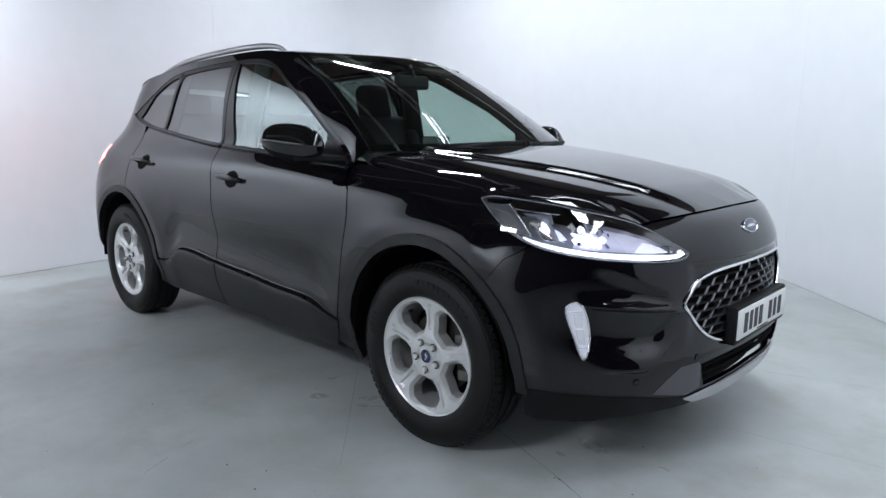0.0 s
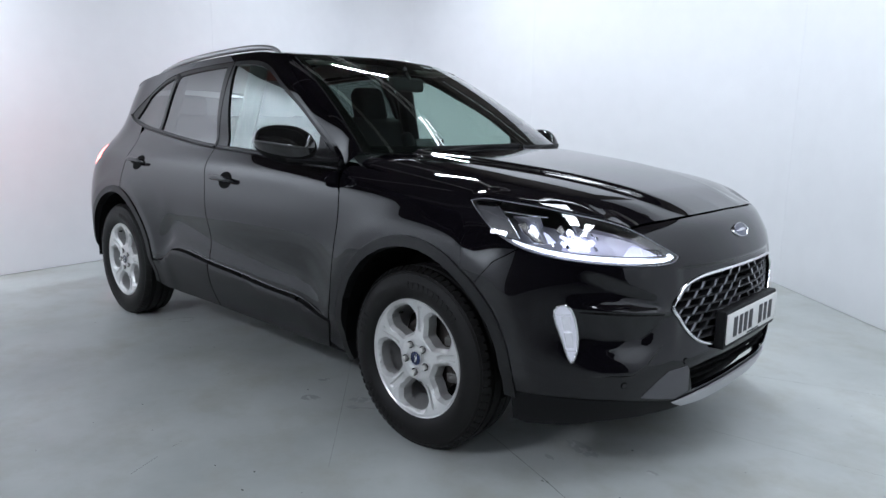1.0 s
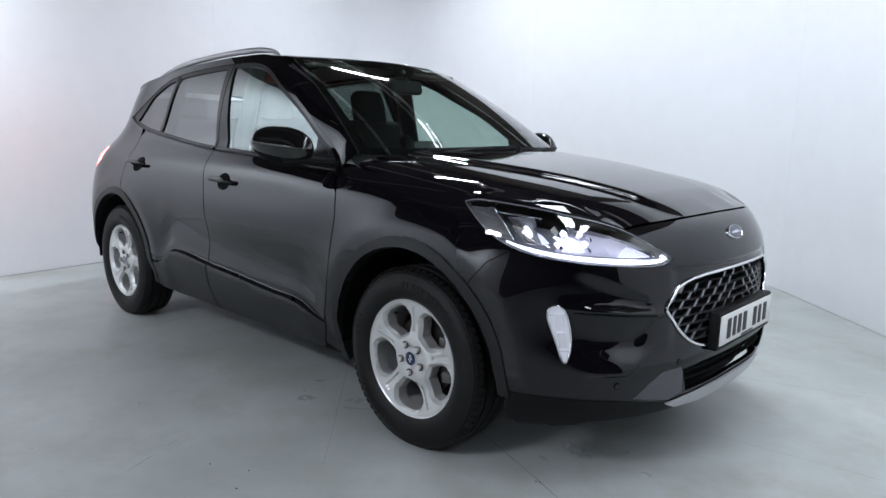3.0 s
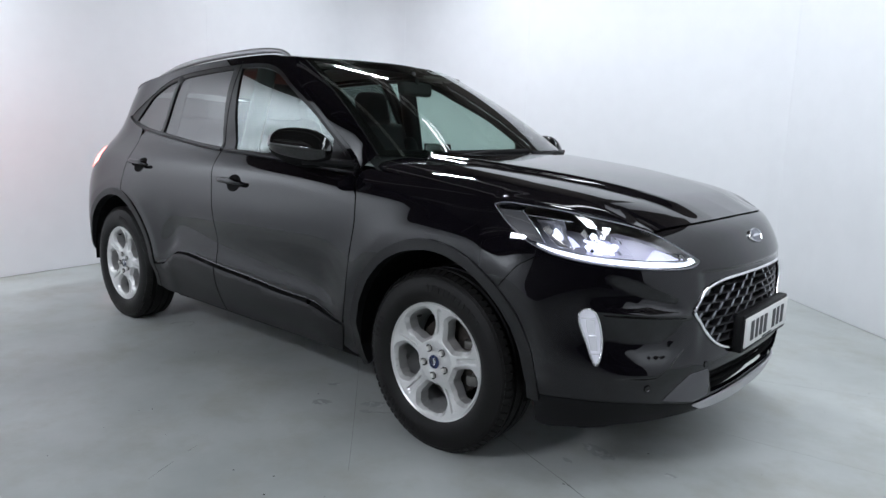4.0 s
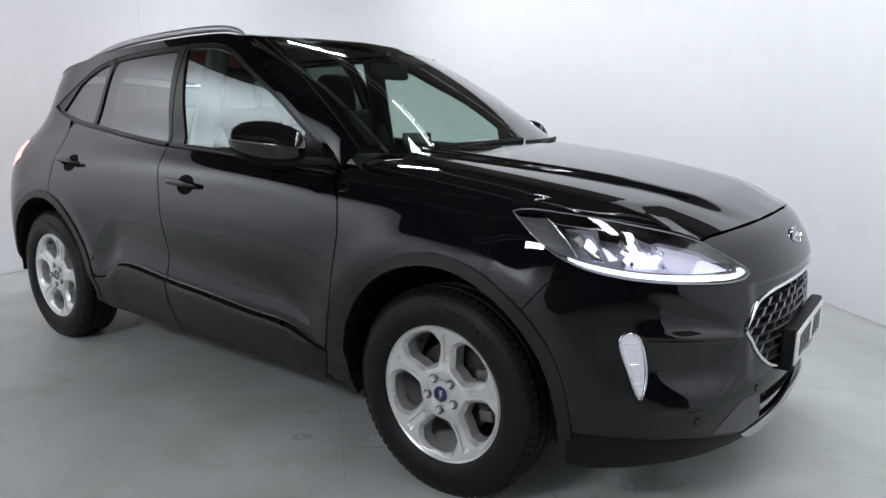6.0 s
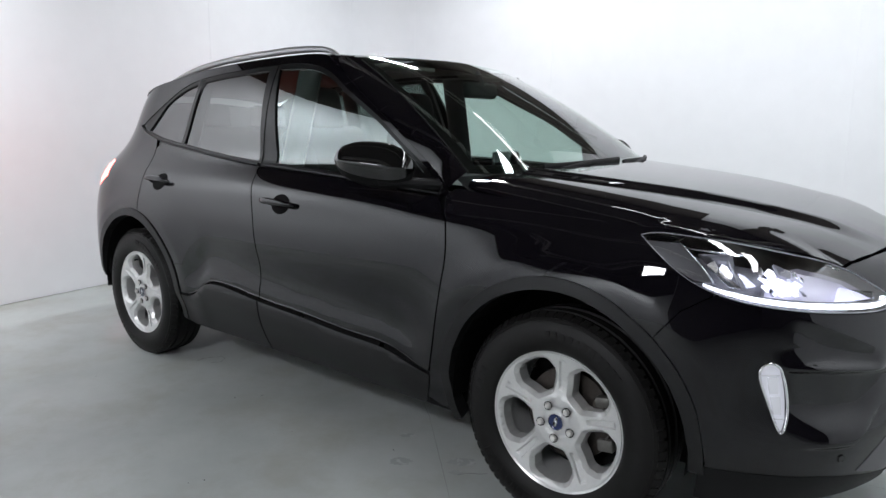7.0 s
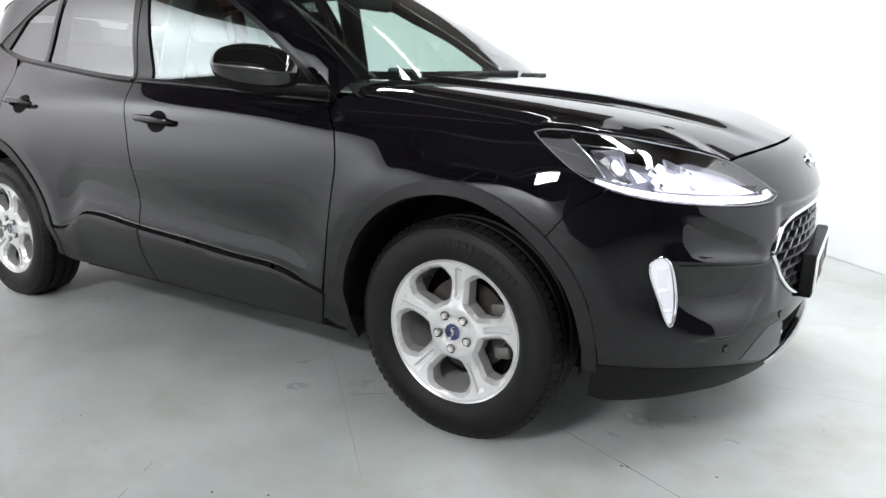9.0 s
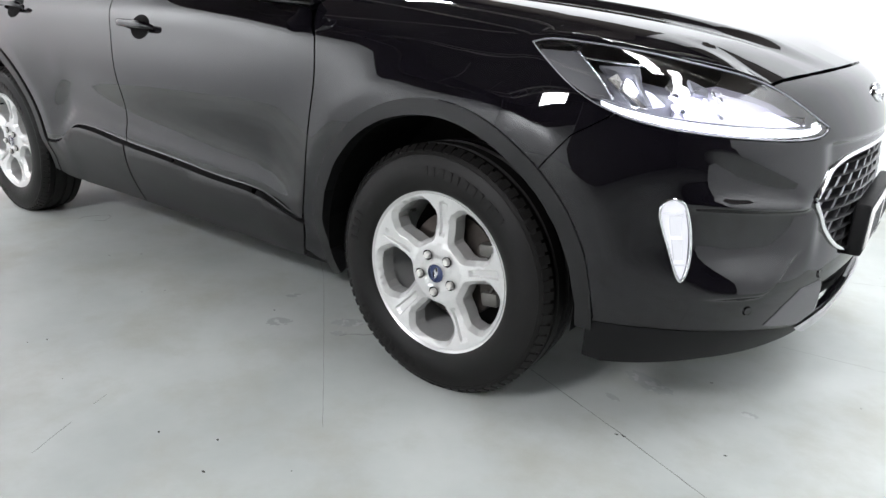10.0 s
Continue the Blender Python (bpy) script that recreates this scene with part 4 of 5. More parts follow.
# grille: dark bed, bright surround and the mesh of rounded slots
bed = sunk(skin, 0.055)
sheet("grille_bed", bed, [(0.96, 0.65), (1.02, 0.76), (1.17, 0.80), (S_NOSE, 0.81), (S_NOSE, 0.45), (1.2, 0.46), (1.02, 0.56)], DARK, car, 0.04, rim=0, mirror="both", open_at=at_nose)
sheet("intake_bed", bed, [(1.05, 0.47), (S_NOSE, 0.475), (S_NOSE, 0.25), (1.1, 0.25)], DARK, car, 0.04, rim=0, mirror="both", open_at=at_nose)
for sg in (1, -1):
    ring = np.array(GRILLE)
    loop = np.vstack((ring[5::-1], ring[:5:-1]))
    pts = skin(curve(loop, 70)[:, 0], curve(loop, 70)[:, 1])
    tube("grille_surround", pts * (1, sg, 1) + (0.002, 0, 0), 0.0065, CHROME, car, 8, label="thin chrome grille surround")
for z in (0.41, 0.375):
    s = np.linspace(1.14, S_NOSE, 30)
    p = sunk(skin, 0.02)(s, np.full(30, z))
    both = np.vstack((p, (p * (1, -1, 1))[::-1]))
    tube("intake_slat", both, 0.007, DARK, car, 8, scale=(1.6, 0.8))


def grille_mesh():
    """Staggered rows of long six-sided slots: dark bars with bright slanted webs between them."""
    face, poly = sunk(skin, 0.018), np.array(GRILLE)
    rows = np.linspace(0.492, 0.752, 10)
    for i, z in enumerate(rows):
        s = np.linspace(1.0, S_NOSE, 260)
        ok = inside(np.stack((s, np.full_like(s, z)), -1), poly)
        if ok.sum() > 4:
            ss = np.linspace(s[ok][0] + 0.004, S_NOSE, 60)
            p = face(ss, np.full_like(ss, z))
            both = np.vstack((p, (p * (1, -1, 1))[-2::-1]))
            tube("grille_bar", both, 0.0030, BARS, car, 6, scale=(3.6, 1.0))
        if i + 1 == len(rows):
            break
        z2 = rows[i + 1]
        for c in np.arange(1.045 + (0.0 if i % 2 else 0.039), S_NOSE + 0.02, 0.078):
            wedge = [(c - 0.018, z - 0.001), (c - 0.005, z - 0.001), (c + 0.004, (z + z2) / 2 - 0.004), (c + 0.018, z2 + 0.001), (c + 0.005, z2 + 0.001), (c - 0.004, (z + z2) / 2 + 0.004)]
            if not inside(np.minimum(np.array(wedge) + (0, 0.0), (S_NOSE - 0.001, 9)), poly).all() or c > S_NOSE - 0.02:
                continue
            for m in ("", "left"):
                sheet("grille_web", sunk(skin, 0.012), wedge, WEB, car, 0.02, rim=0.026, mirror=m)


grille_mesh()

# number plate on its holder, with bars for the characters
plate = empty("number_plate", car, (0.952, 0, 0.545))
box("plate_holder", (-0.045, -0.272, -0.075), (-0.006, 0.272, 0.068), PLASTIC, plate, 0.008)
box("plate", (-0.006, -0.26, -0.0555), (0.0, 0.26, 0.0555), PLATE, plate, 0.002)
for i, (c, w) in enumerate(zip((-0.208, -0.155, -0.105, -0.052, 0.055, 0.108, 0.165), (0.036, 0.03, 0.034, 0.036, 0.036, 0.03, 0.036))):
    box("character_bar", (0.0, c - w / 2 + 0.02, -0.037), (0.0015, c + w / 2 + 0.02, 0.037), INK, plate)
box("maker_bar", (0.0, -0.06, -0.052), (0.0012, 0.06, -0.046), INK, plate)
oval = lambda a, b, n=36: [(a * math.cos(t), b * math.sin(t)) for t in np.linspace(0, 2 * math.pi, n, endpoint=False)]


def badge(parent, at, a, b, turn):
    """An oval emblem: chrome rim, coloured field and a plain raised shape."""
    m = Matrix.Translation(at) @ turn
    rimmed = lathe("badge_rim", [(0.9, -0.001), (0.93, 0.004), (1.0, 0.003), (1.02, -0.004)], CHROME, parent, 36)
    rimmed.matrix_local = m @ Matrix.Diagonal((a, 1, b, 1))
    field = lathe("badge_field", [(0.0001, 0.003), (0.6, 0.002), (0.93, 0.0)], BLUE, parent, 36)
    field.matrix_local = m @ Matrix.Diagonal((a, 1, b, 1))
    bar = lathe("badge_shape", [(0.0001, 0.006), (0.9, 0.005), (1.0, 0.002)], CHROME, parent, 20)
    bar.matrix_local = m @ Matrix.Diagonal((a * 0.62, 1, b * 0.26, 1))


badge(car, (0.874, 0, 0.876), 0.066, 0.028, Matrix.Rotation(radians(-90), 4, "Z") @ Matrix.Rotation(radians(28), 4, "X"))

# parking sensors
for ss, zz in ((0.845, 0.397), (1.12, 0.455)):
    p, n = skin(np.array([ss]), np.array([zz]))[0], normal_of(skin, np.array([ss]), np.array([zz]))[0]
    for sg in (1, -1):
        turn = Vector(n * (1, sg, 1)).to_track_quat("Y", "Z").to_matrix().to_4x4()
        lathe("parking_sensor", [(0.0001, 0.003), (0.009, 0.003), (0.0095, 0.0005), (0.0115, 0.002), (0.013, -0.002)], PAINT, front_bumper, 20).matrix_local = Matrix.Translation(p * (1, sg, 1)) @ turn

# ---- headlamps ----
def facet(name, rows, mat, parent, sg, thick=0.012):
    """A flat-faced block inside the lamp: rows of chart place and depth under the lens."""
    front = [sunk(skin, d)(np.array([a]), np.array([b]))[0] * (1, sg, 1) for a, b, d in rows]
    back = [sunk(skin, d + thick)(np.array([a]), np.array([b]))[0] * (1, sg, 1) for a, b, d in rows]
    bm = bmesh.new()
    f, k = [bm.verts.new(p) for p in front], [bm.verts.new(p) for p in back]
    n = len(f)
    bm.faces.new(f)
    bm.faces.new(k[::-1])
    for i in range(n):
        bm.faces.new((f[i], k[i], k[(i + 1) % n], f[(i + 1) % n]))
    bmesh.ops.recalc_face_normals(bm, faces=bm.faces)
    bmesh.ops.bevel(bm, geom=bm.edges[:], offset=0.0012, segments=1, affect="EDGES")
    return part(name, bm, mat, parent)


# fog lamps
for mirror in ("", "left"):
    sg = -1 if mirror else 1
    fog = sheet("fog_lamp", sunk(skin, 0.012), FOG, FOGLIT, car, 0.014, rim=0.01, mirror=mirror, label="lit upright fog lamp")
    ringp = skin(np.append(FOG[:, 0], FOG[0, 0]), np.append(FOG[:, 1], FOG[0, 1])) * (1, sg, 1)
    tube("fog_lamp_rim", ringp, 0.0035, CHROME, fog, 8)
    for low, high, deep in ((0.525, 0.575, 0.006), (0.578, 0.628, 0.009)):
        mid = (low + high) / 2
        left, right = 0.598 + 0.09 * (0.66 - mid) * 2.4 * 0.5 + 0.016, 0.664 + 0.06 * (0.6 - mid) - 0.006
        facet("glowing_facet", [(left + 0.004, high, deep), (right - 0.002, high, deep), (right, low, deep + 0.003), (left + 0.01, low, deep + 0.003)], FOGBACK, fog, sg, 0.004)
    for zz in (0.635, 0.515):
        q = sunk(skin, 0.004)(np.linspace(0.606 if zz > 0.6 else 0.632, 0.655 if zz > 0.6 else 0.668, 6), np.full(6, zz)) * (1, sg, 1)
        tube("fog_lamp_web", q, 0.002, FOGBACK, fog, 6)


def headlamp(mirror):
    sg = -1 if mirror else 1
    lamp = sheet("headlamp", sunk(skin, 0.085), np.vstack((lamp_low, lamp_top[1:-1])), SMOKE, car, 0.03, rim=-0.08, mirror=mirror, label="lit headlamp with clear lens")
    sheet("lens", sunk(skin, 0.002), np.vstack((lamp_low, lamp_top[1:-1])), LENS, lamp, 0.025, rim=0.0, mirror=mirror)
    edge = np.vstack((lamp_low, lamp_top[1:]))
    tube("lens_edge", sunk(skin, 0.001)(edge[:, 0], edge[:, 1]) * (1, sg, 1), 0.0018, SMOKE, lamp, 6)
    # running light along the lower edge, turned up at its tip
    run = np.array([q for q in lamp_low if 0.45 < q[0] < 1.055])
    swell = np.interp(run[:, 0], (0.45, 0.55, 0.9, 1.055), (0.009, 0.016, 0.021, 0.015))[:, None] * (0, 1)
    sheet("running_light", sunk(skin, 0.012), np.vstack((run + (0, 0.009), (run + swell + (0, 0.005))[::-1])), DAYLIGHT, lamp, 0.012, rim=0.02, mirror=mirror, label="lit white running light strip")
    facet("running_light_tip", [(1.042, 0.818, 0.012), (1.058, 0.818, 0.012), (1.046, 0.836, 0.014), (1.036, 0.834, 0.014)], DAYLIGHT, lamp, sg)
    tube("light_guide", sunk(skin, 0.010)(run[:, 0], run[:, 1] + swell[:, 1] + 0.008) * (1, sg, 1), 0.0018, SMOKE, lamp, 8)
    # matte trim at the rear with its bright edge
    sheet("inner_trim", sunk(skin, 0.016), [(0.285, 0.985), (0.325, 0.948), (0.375, 0.912), (0.43, 0.884), (0.480, 0.882), (0.455, 0.92), (0.415, 0.984)], GREY, lamp, 0.02, rim=0.03, mirror=mirror)
    tube("divider", sunk(skin, 0.012)(np.linspace(0.415, 0.484, 12), np.linspace(0.984, 0.882, 12)) * (1, sg, 1), 0.0022, REFLECTOR, lamp, 8)
    # pale bowl behind the lamp's inner half, self-lit in place of the bloom
    sheet("glowing_lamp_bowl", sunk(skin, 0.062), [(0.63, 0.845), (0.75, 0.84), (0.9, 0.832), (1.04, 0.830), (1.0, 0.855), (0.94, 0.888), (0.86, 0.92), (0.79, 0.94), (0.72, 0.93), (0.66, 0.90)], LILAC, lamp, 0.03, rim=-0.02, mirror=mirror)
    # outer unit: chrome cheek, lit lens, dark gap, wedge emitting for reflected light
    facet("chrome_cheek", [(0.476, 0.934, 0.030), (0.516, 0.954, 0.036), (0.524, 0.94, 0.05), (0.505, 0.915, 0.045)], CHEEK, lamp, sg)
    facet("chrome_cheek", [(0.476, 0.932, 0.030), (0.505, 0.914, 0.044), (0.553, 0.872, 0.036), (0.532, 0.872, 0.026)], REFLECTOR, lamp, sg)
    facet("chrome_cheek", [(0.510, 0.916, 0.046), (0.524, 0.934, 0.052), (0.575, 0.872, 0.044), (0.557, 0.870, 0.036)], CHEEK, lamp, sg)
    facet("led_lens", [(0.528, 0.938, 0.044), (0.540, 0.948, 0.044), (0.553, 0.942, 0.046), (0.558, 0.915, 0.048), (0.547, 0.900, 0.046), (0.533, 0.910, 0.044)], LED, lamp, sg, 0.02)
    facet("dark_fin", [(0.560, 0.955, 0.030), (0.575, 0.95, 0.036), (0.572, 0.92, 0.044), (0.590, 0.878, 0.046), (0.570, 0.878, 0.04), (0.558, 0.92, 0.036)], SMOKE, lamp, sg)
    facet("glowing_wedge", [(0.578, 0.922, 0.048), (0.594, 0.912, 0.046), (0.618, 0.880, 0.038), (0.588, 0.874, 0.034)], GLOW, lamp, sg)
    facet("unit_roof", [(0.47, 0.966, 0.03), (0.60, 0.972, 0.034), (0.60, 0.958, 0.06), (0.50, 0.956, 0.06)], SMOKE, lamp, sg)
    # inner unit: crown of small parts over a cluster of lit facets
    facet("chrome_cheek", [(0.628, 0.926, 0.030), (0.664, 0.95, 0.036), (0.672, 0.935, 0.05), (0.650, 0.914, 0.046)], CHEEK, lamp, sg)
    facet("led_lens", [(0.676, 0.932, 0.044), (0.690, 0.942, 0.044), (0.704, 0.934, 0.046), (0.70, 0.916, 0.048), (0.684, 0.914, 0.046)], LED, lamp, sg, 0.02)
    rnd = random.Random(6)
    for row, (b, d, n) in enumerate(((0.905, 0.044, 4), (0.890, 0.038, 6), (0.876, 0.034, 6), (0.863, 0.030, 5))):
        for k in range(n):
            a = 0.640 + 0.125 * (k + 0.5 * (row % 2) + rnd.uniform(0.1, 0.5)) / n
            w, t = 0.012 + 0.004 * rnd.random(), 0.015 + 0.004 * rnd.random()
            facet("lit_facet", [(a - w, b + 0.2 * t, d), (a - 0.3 * w, b + 0.62 * t, d + 0.012), (a + w, b + 0.3 * t, d + 0.016), (a + 0.8 * w, b - 0.5 * t, d + 0.004), (a - 0.2 * w, b - 0.62 * t, d - 0.004)], (LED, GLOW, LED, REFLECTOR)[(k + row) % 4], lamp, sg)
    facet("dark_fin", [(0.712, 0.95, 0.034), (0.755, 0.93, 0.04), (0.75, 0.912, 0.05), (0.715, 0.922, 0.05)], SMOKE, lamp, sg)
    for a, b in ((0.764, 0.93), (0.778, 0.915)):
        facet("projector_rim", [(a, b, 0.045), (a + 0.010, b - 0.004, 0.045), (a + 0.012, b - 0.02, 0.05), (a + 0.002, b - 0.016, 0.05)], REFLECTOR, lamp, sg)
    # glowing indicator bowl at the tip
    facet("indicator_bowl", [(0.862, 0.834, 0.03), (0.925, 0.876, 0.052), (0.95, 0.868, 0.05), (0.935, 0.832, 0.022)], GLOW, lamp, sg)
    facet("indicator_bowl", [(0.938, 0.832, 0.022), (0.953, 0.868, 0.05), (0.99, 0.852, 0.046), (1.02, 0.832, 0.026)], GLOW, lamp, sg)
    tube("eyebrow", sunk(skin, 0.02)(np.linspace(0.43, 0.62, 10), np.linspace(0.974, 0.962, 10)) * (1, sg, 1), 0.0025, REFLECTOR, lamp, 8)
    return lamp


for m in ("", "left"):
    headlamp(m)

# ---- bonnet, windscreen, roof ----
CROWN = Spline((-0.6, -0.3, 0.0, 0.3, 0.6, 0.72, 0.8, 0.86), (1.166, 1.137, 1.107, 1.070, 1.008, 0.974, 0.947, 0.925))
FALL = Spline((-0.6, -0.2, 0.25, 0.45, 0.64, 0.75, 0.86), (0.155, 0.152, 0.148, 0.125, 0.15, 0.22, 0.25))
RIDGE = Spline((-0.6, -0.3, 0.2, 0.6, 0.86), (0.60, 0.56, 0.47, 0.36, 0.28))



edge_lamp = skin(lamp_top[:, 0], lamp_top[:, 1])
front_edge = skin(np.array([q[0] for q in HOOD_LINE]), np.array([q[1] for q in HOOD_LINE]))
right_edge = [(-0.50, -0.75), (-0.4, -0.772), (-0.2, -0.795), (0.0, -0.815), (0.2, -0.828)] + [(p[0], p[1] + 0.006) for p in edge_lamp[::-1] if 0.26 < p[0] < 0.70] + [(p[0] - 0.006, p[1]) for p in front_edge]
right_edge[-1] = (right_edge[-1][0], 0.0)
side_x, side_y = [q[0] for q in right_edge if q[0] < 0.66], [-q[1] for q in right_edge if q[0] < 0.66]
# height that the bonnet's front edge must meet, by its distance from the middle
rim_rows = sorted([(-p[1], p[0], p[2] + 0.005) for p in edge_lamp if 0.30 < p[0] < 0.70] + [(-p[1], p[0], p[2] + 0.003) for p in front_edge])
rim_y, rim_x, rim_z = (np.array([r[i] for r in rim_rows]) for i in range(3))


def bonnet_shape(x, y):
    a = np.abs(y)
    wide = np.interp(x, side_x, side_y)
    u = np.clip(a / wide, 0, 1.1)
    z = CROWN(x) - FALL(x) * wide ** 3 * (0.22 * u ** 2 + 0.40 * u ** 6 + 0.38 * u ** 14)
    return z + 0.018 * (1 - step(-0.07, 0.02, a - RIDGE(x))) * (1 - step(0.6, 0.8, x)) - 0.004


def bonnet_top(x, y):
    """The bonnet's height: its own shape, led to the lamps and the nose along the front edge."""
    x, y = np.broadcast_arrays(np.asarray(x, float), np.asarray(y, float))
    a = np.abs(y)
    miss = np.interp(a, rim_y, rim_z - bonnet_shape(rim_x, rim_y))
    near = step(-0.20, 0.0, x - np.interp(a, rim_y, rim_x)) * (1 - step(0.79, 0.83, a))
    return np.stack((x, y, bonnet_shape(x, y) + miss * near), -1)


cowl = [(-0.30, 0.0), (-0.32, -0.25), (-0.37, -0.5), (-0.44, -0.68)]
bonnet_half = cowl + right_edge
bonnet_out = bonnet_half + [(x, -y) for x, y in bonnet_half[::-1] if abs(y) > 1e-6]
ridge_lines = [[(x, sg * (float(RIDGE(x)) + o)) for x in np.linspace(-0.36, 0.8, 60)] for o in (-0.075, -0.06, -0.045, -0.03, -0.015, 0.0, 0.012, 0.024) for sg in (1, -1)]
sheet("bonnet", bonnet_top, bonnet_out, PAINT, car, 0.018, rim=0.018, lines=ridge_lines)


def screen(u, v):
    """The windscreen: u across from -1 to 1, v up from 0 to 1."""
    u, v = np.broadcast_arrays(np.asarray(u, float), np.asarray(v, float))
    lowx, lowy, lowz = -0.29 - 0.08 * u * u - 0.10 * u ** 6, 0.748 * u, 1.13 + 0.0 * u
    topx, topy, topz = -1.135 - 0.035 * u * u - 0.06 * u ** 6, 0.565 * u, 1.612 - 0.014 * u * u
    x, y, z = lowx + (topx - lowx) * v, lowy + (topy - lowy) * v, lowz + (topz - lowz) * v
    swell = 0.16 * v * (1 - v) * (1 - 0.4 * u * u)
    return np.stack((x + 0.45 * swell, y, z + 0.9 * swell), -1)


windscreen = sheet("windscreen", screen, [(-1, 0), (1, 0), (1, 1), (-1, 1)], GLASS, car, 0.07, rim=0.0)
band = lambda pts, nm: sheet(nm, sunk(screen, 0.002), pts, GLOSS, windscreen, 0.05, rim=0.0)
band([(-1, 0), (1, 0), (1, 0.05), (-1, 0.05)], "black_border")
band([(-1, 0.955), (1, 0.955), (1, 1), (-1, 1)], "black_border")
band([(-1, 0.05), (-0.955, 0.05), (-0.955, 0.955), (-1, 0.955)], "black_border")
band([(0.955, 0.05), (1, 0.05), (1, 0.955), (0.955, 0.955)], "black_border")
band([(-0.11, 0.80), (0.11, 0.80), (0.13, 0.955), (-0.13, 0.955)], "sensor_panel")

for sg in (-1, 1):
    vv = np.linspace(0.0, 0.96, 30)
    tube("screen_seal", screen(np.full(30, 1.0 * sg), vv) + (0.0, 0.003 * sg, 0.0), 0.0035, DARK, windscreen, 8)
# pillars between the windscreen and the doors
pil_line = gutter_line[gutter_line[:, 0] > -1.47]
pil_line = pil_line[np.argsort(-pil_line[:, 0])]


def pillar(u, v):
    """u from the windscreen's edge (0) to the gutter (1), v up."""
    u, v = np.broadcast_arrays(np.asarray(u, float), np.asarray(v, float))
    a = screen(np.full_like(v, -1.0), v)
    k = np.clip(v, 0, 1) * (len(pil_line) - 1)
    gx, gz = np.interp(k, np.arange(len(pil_line)), pil_line[:, 0]), np.interp(k, np.arange(len(pil_line)), pil_line[:, 1])
    b = skin(gx, gz)
    w = np.clip(v, 0, 1)
    crest = (a + b) / 2 + np.stack((0.002 + 0 * w, -0.002 + 0 * w, 0.004 + 0 * w), -1)
    u = u[..., None]
    return a * (1 - u) * (1 - 2 * u) + crest * 4 * u * (1 - u) + b * u * (2 * u - 1)


for m in ("", "left"):
    sheet("windscreen_pillar", pillar, [(0.02, 0.01), (0.99, 0.01), (0.99, 0.99), (0.02, 0.99)], PAINT, car, 0.08, rim=0.0, mirror=m)

ROOF_MID = Spline((-3.36, -3.1, -2.7, -2.2, -1.8, -1.5, -1.2), (1.505, 1.555, 1.61, 1.648, 1.658, 1.648, 1.614))


def roof_top(u, a):
    """u across, a from the windscreen (0) to the spoiler's edge (1)."""
    u, a = np.broadcast_arrays(np.asarray(u, float), np.asarray(a, float))
    x0 = -1.14 - 0.05 * u * u - 0.13 * np.abs(u) ** 8
    x = x0 + (-3.36 + 0.05 * u * u - x0) * a
    zg = np.interp(x, gutter_line[:, 0], gutter_line[:, 1])
    yg = half_width(np.clip(x, XR, XF), zg) * np.clip(1 - np.clip((XR - x) / 0.46, 0, 1) ** 2.4, 0.02, 1) ** (1 / 2.4)
    zc = ROOF_MID(x)
    fr = np.abs(u) ** 2.6
    return np.stack((x, yg * u, zc + (zg - zc) * fr), -1)


sheet("roof", roof_top, [(-1, 0.0), (1, 0.0), (1, 1), (-1, 1)], PAINT, car, 0.05, rim=0.012)

for m in ("", "left"):
    sg = -1 if m else 1
    xs = np.linspace(-2.98, -1.345, 50)
    zg = np.interp(xs, gutter_line[:, 0], gutter_line[:, 1])
    p = np.stack((xs, -half_width(xs, zg) + 0.040, zg + 0.006), -1)
    lift = 0.026 * (1 - np.abs((xs + 2.16) / 0.82) ** 4)
    p[:, 2] += lift
    p[:, 1] *= sg
    tube("roof_rail", p, 0.0175, RAIL, car, 12, scale=(0.9, 1.0), taper=lambda t: 1 - 0.75 * abs(2 * t - 1) ** 5, label="satin dark metal roof rail")


# ---- wheels ----
def ramp(a, b, q):
    return np.clip((q - a) / (b - a), 0, 1)


HOLE_R = (0.0930, 0.0945, 0.1000, 0.126, 0.153, 0.165, 0.188, 0.196, 0.1995, 0.2005)
HOLE_W = (0.05, 0.23, 0.30, 0.385, 0.43, 0.425, 0.335, 0.275, 0.18, 0.05)

# one half of an opening, in a frame whose first axis runs along the spoke beside it
HOLE_EDGE = [(r * math.cos(math.pi / 5 - w), r * math.sin(math.pi / 5 - w)) for r, w in zip(HOLE_R, (0.0,) + HOLE_W[1:-1] + (0.0,))]


def groove(r):
    """Half the width of the channel along a spoke."""
    return 0.0055 + 0.05 * (np.asarray(r) - 0.1)


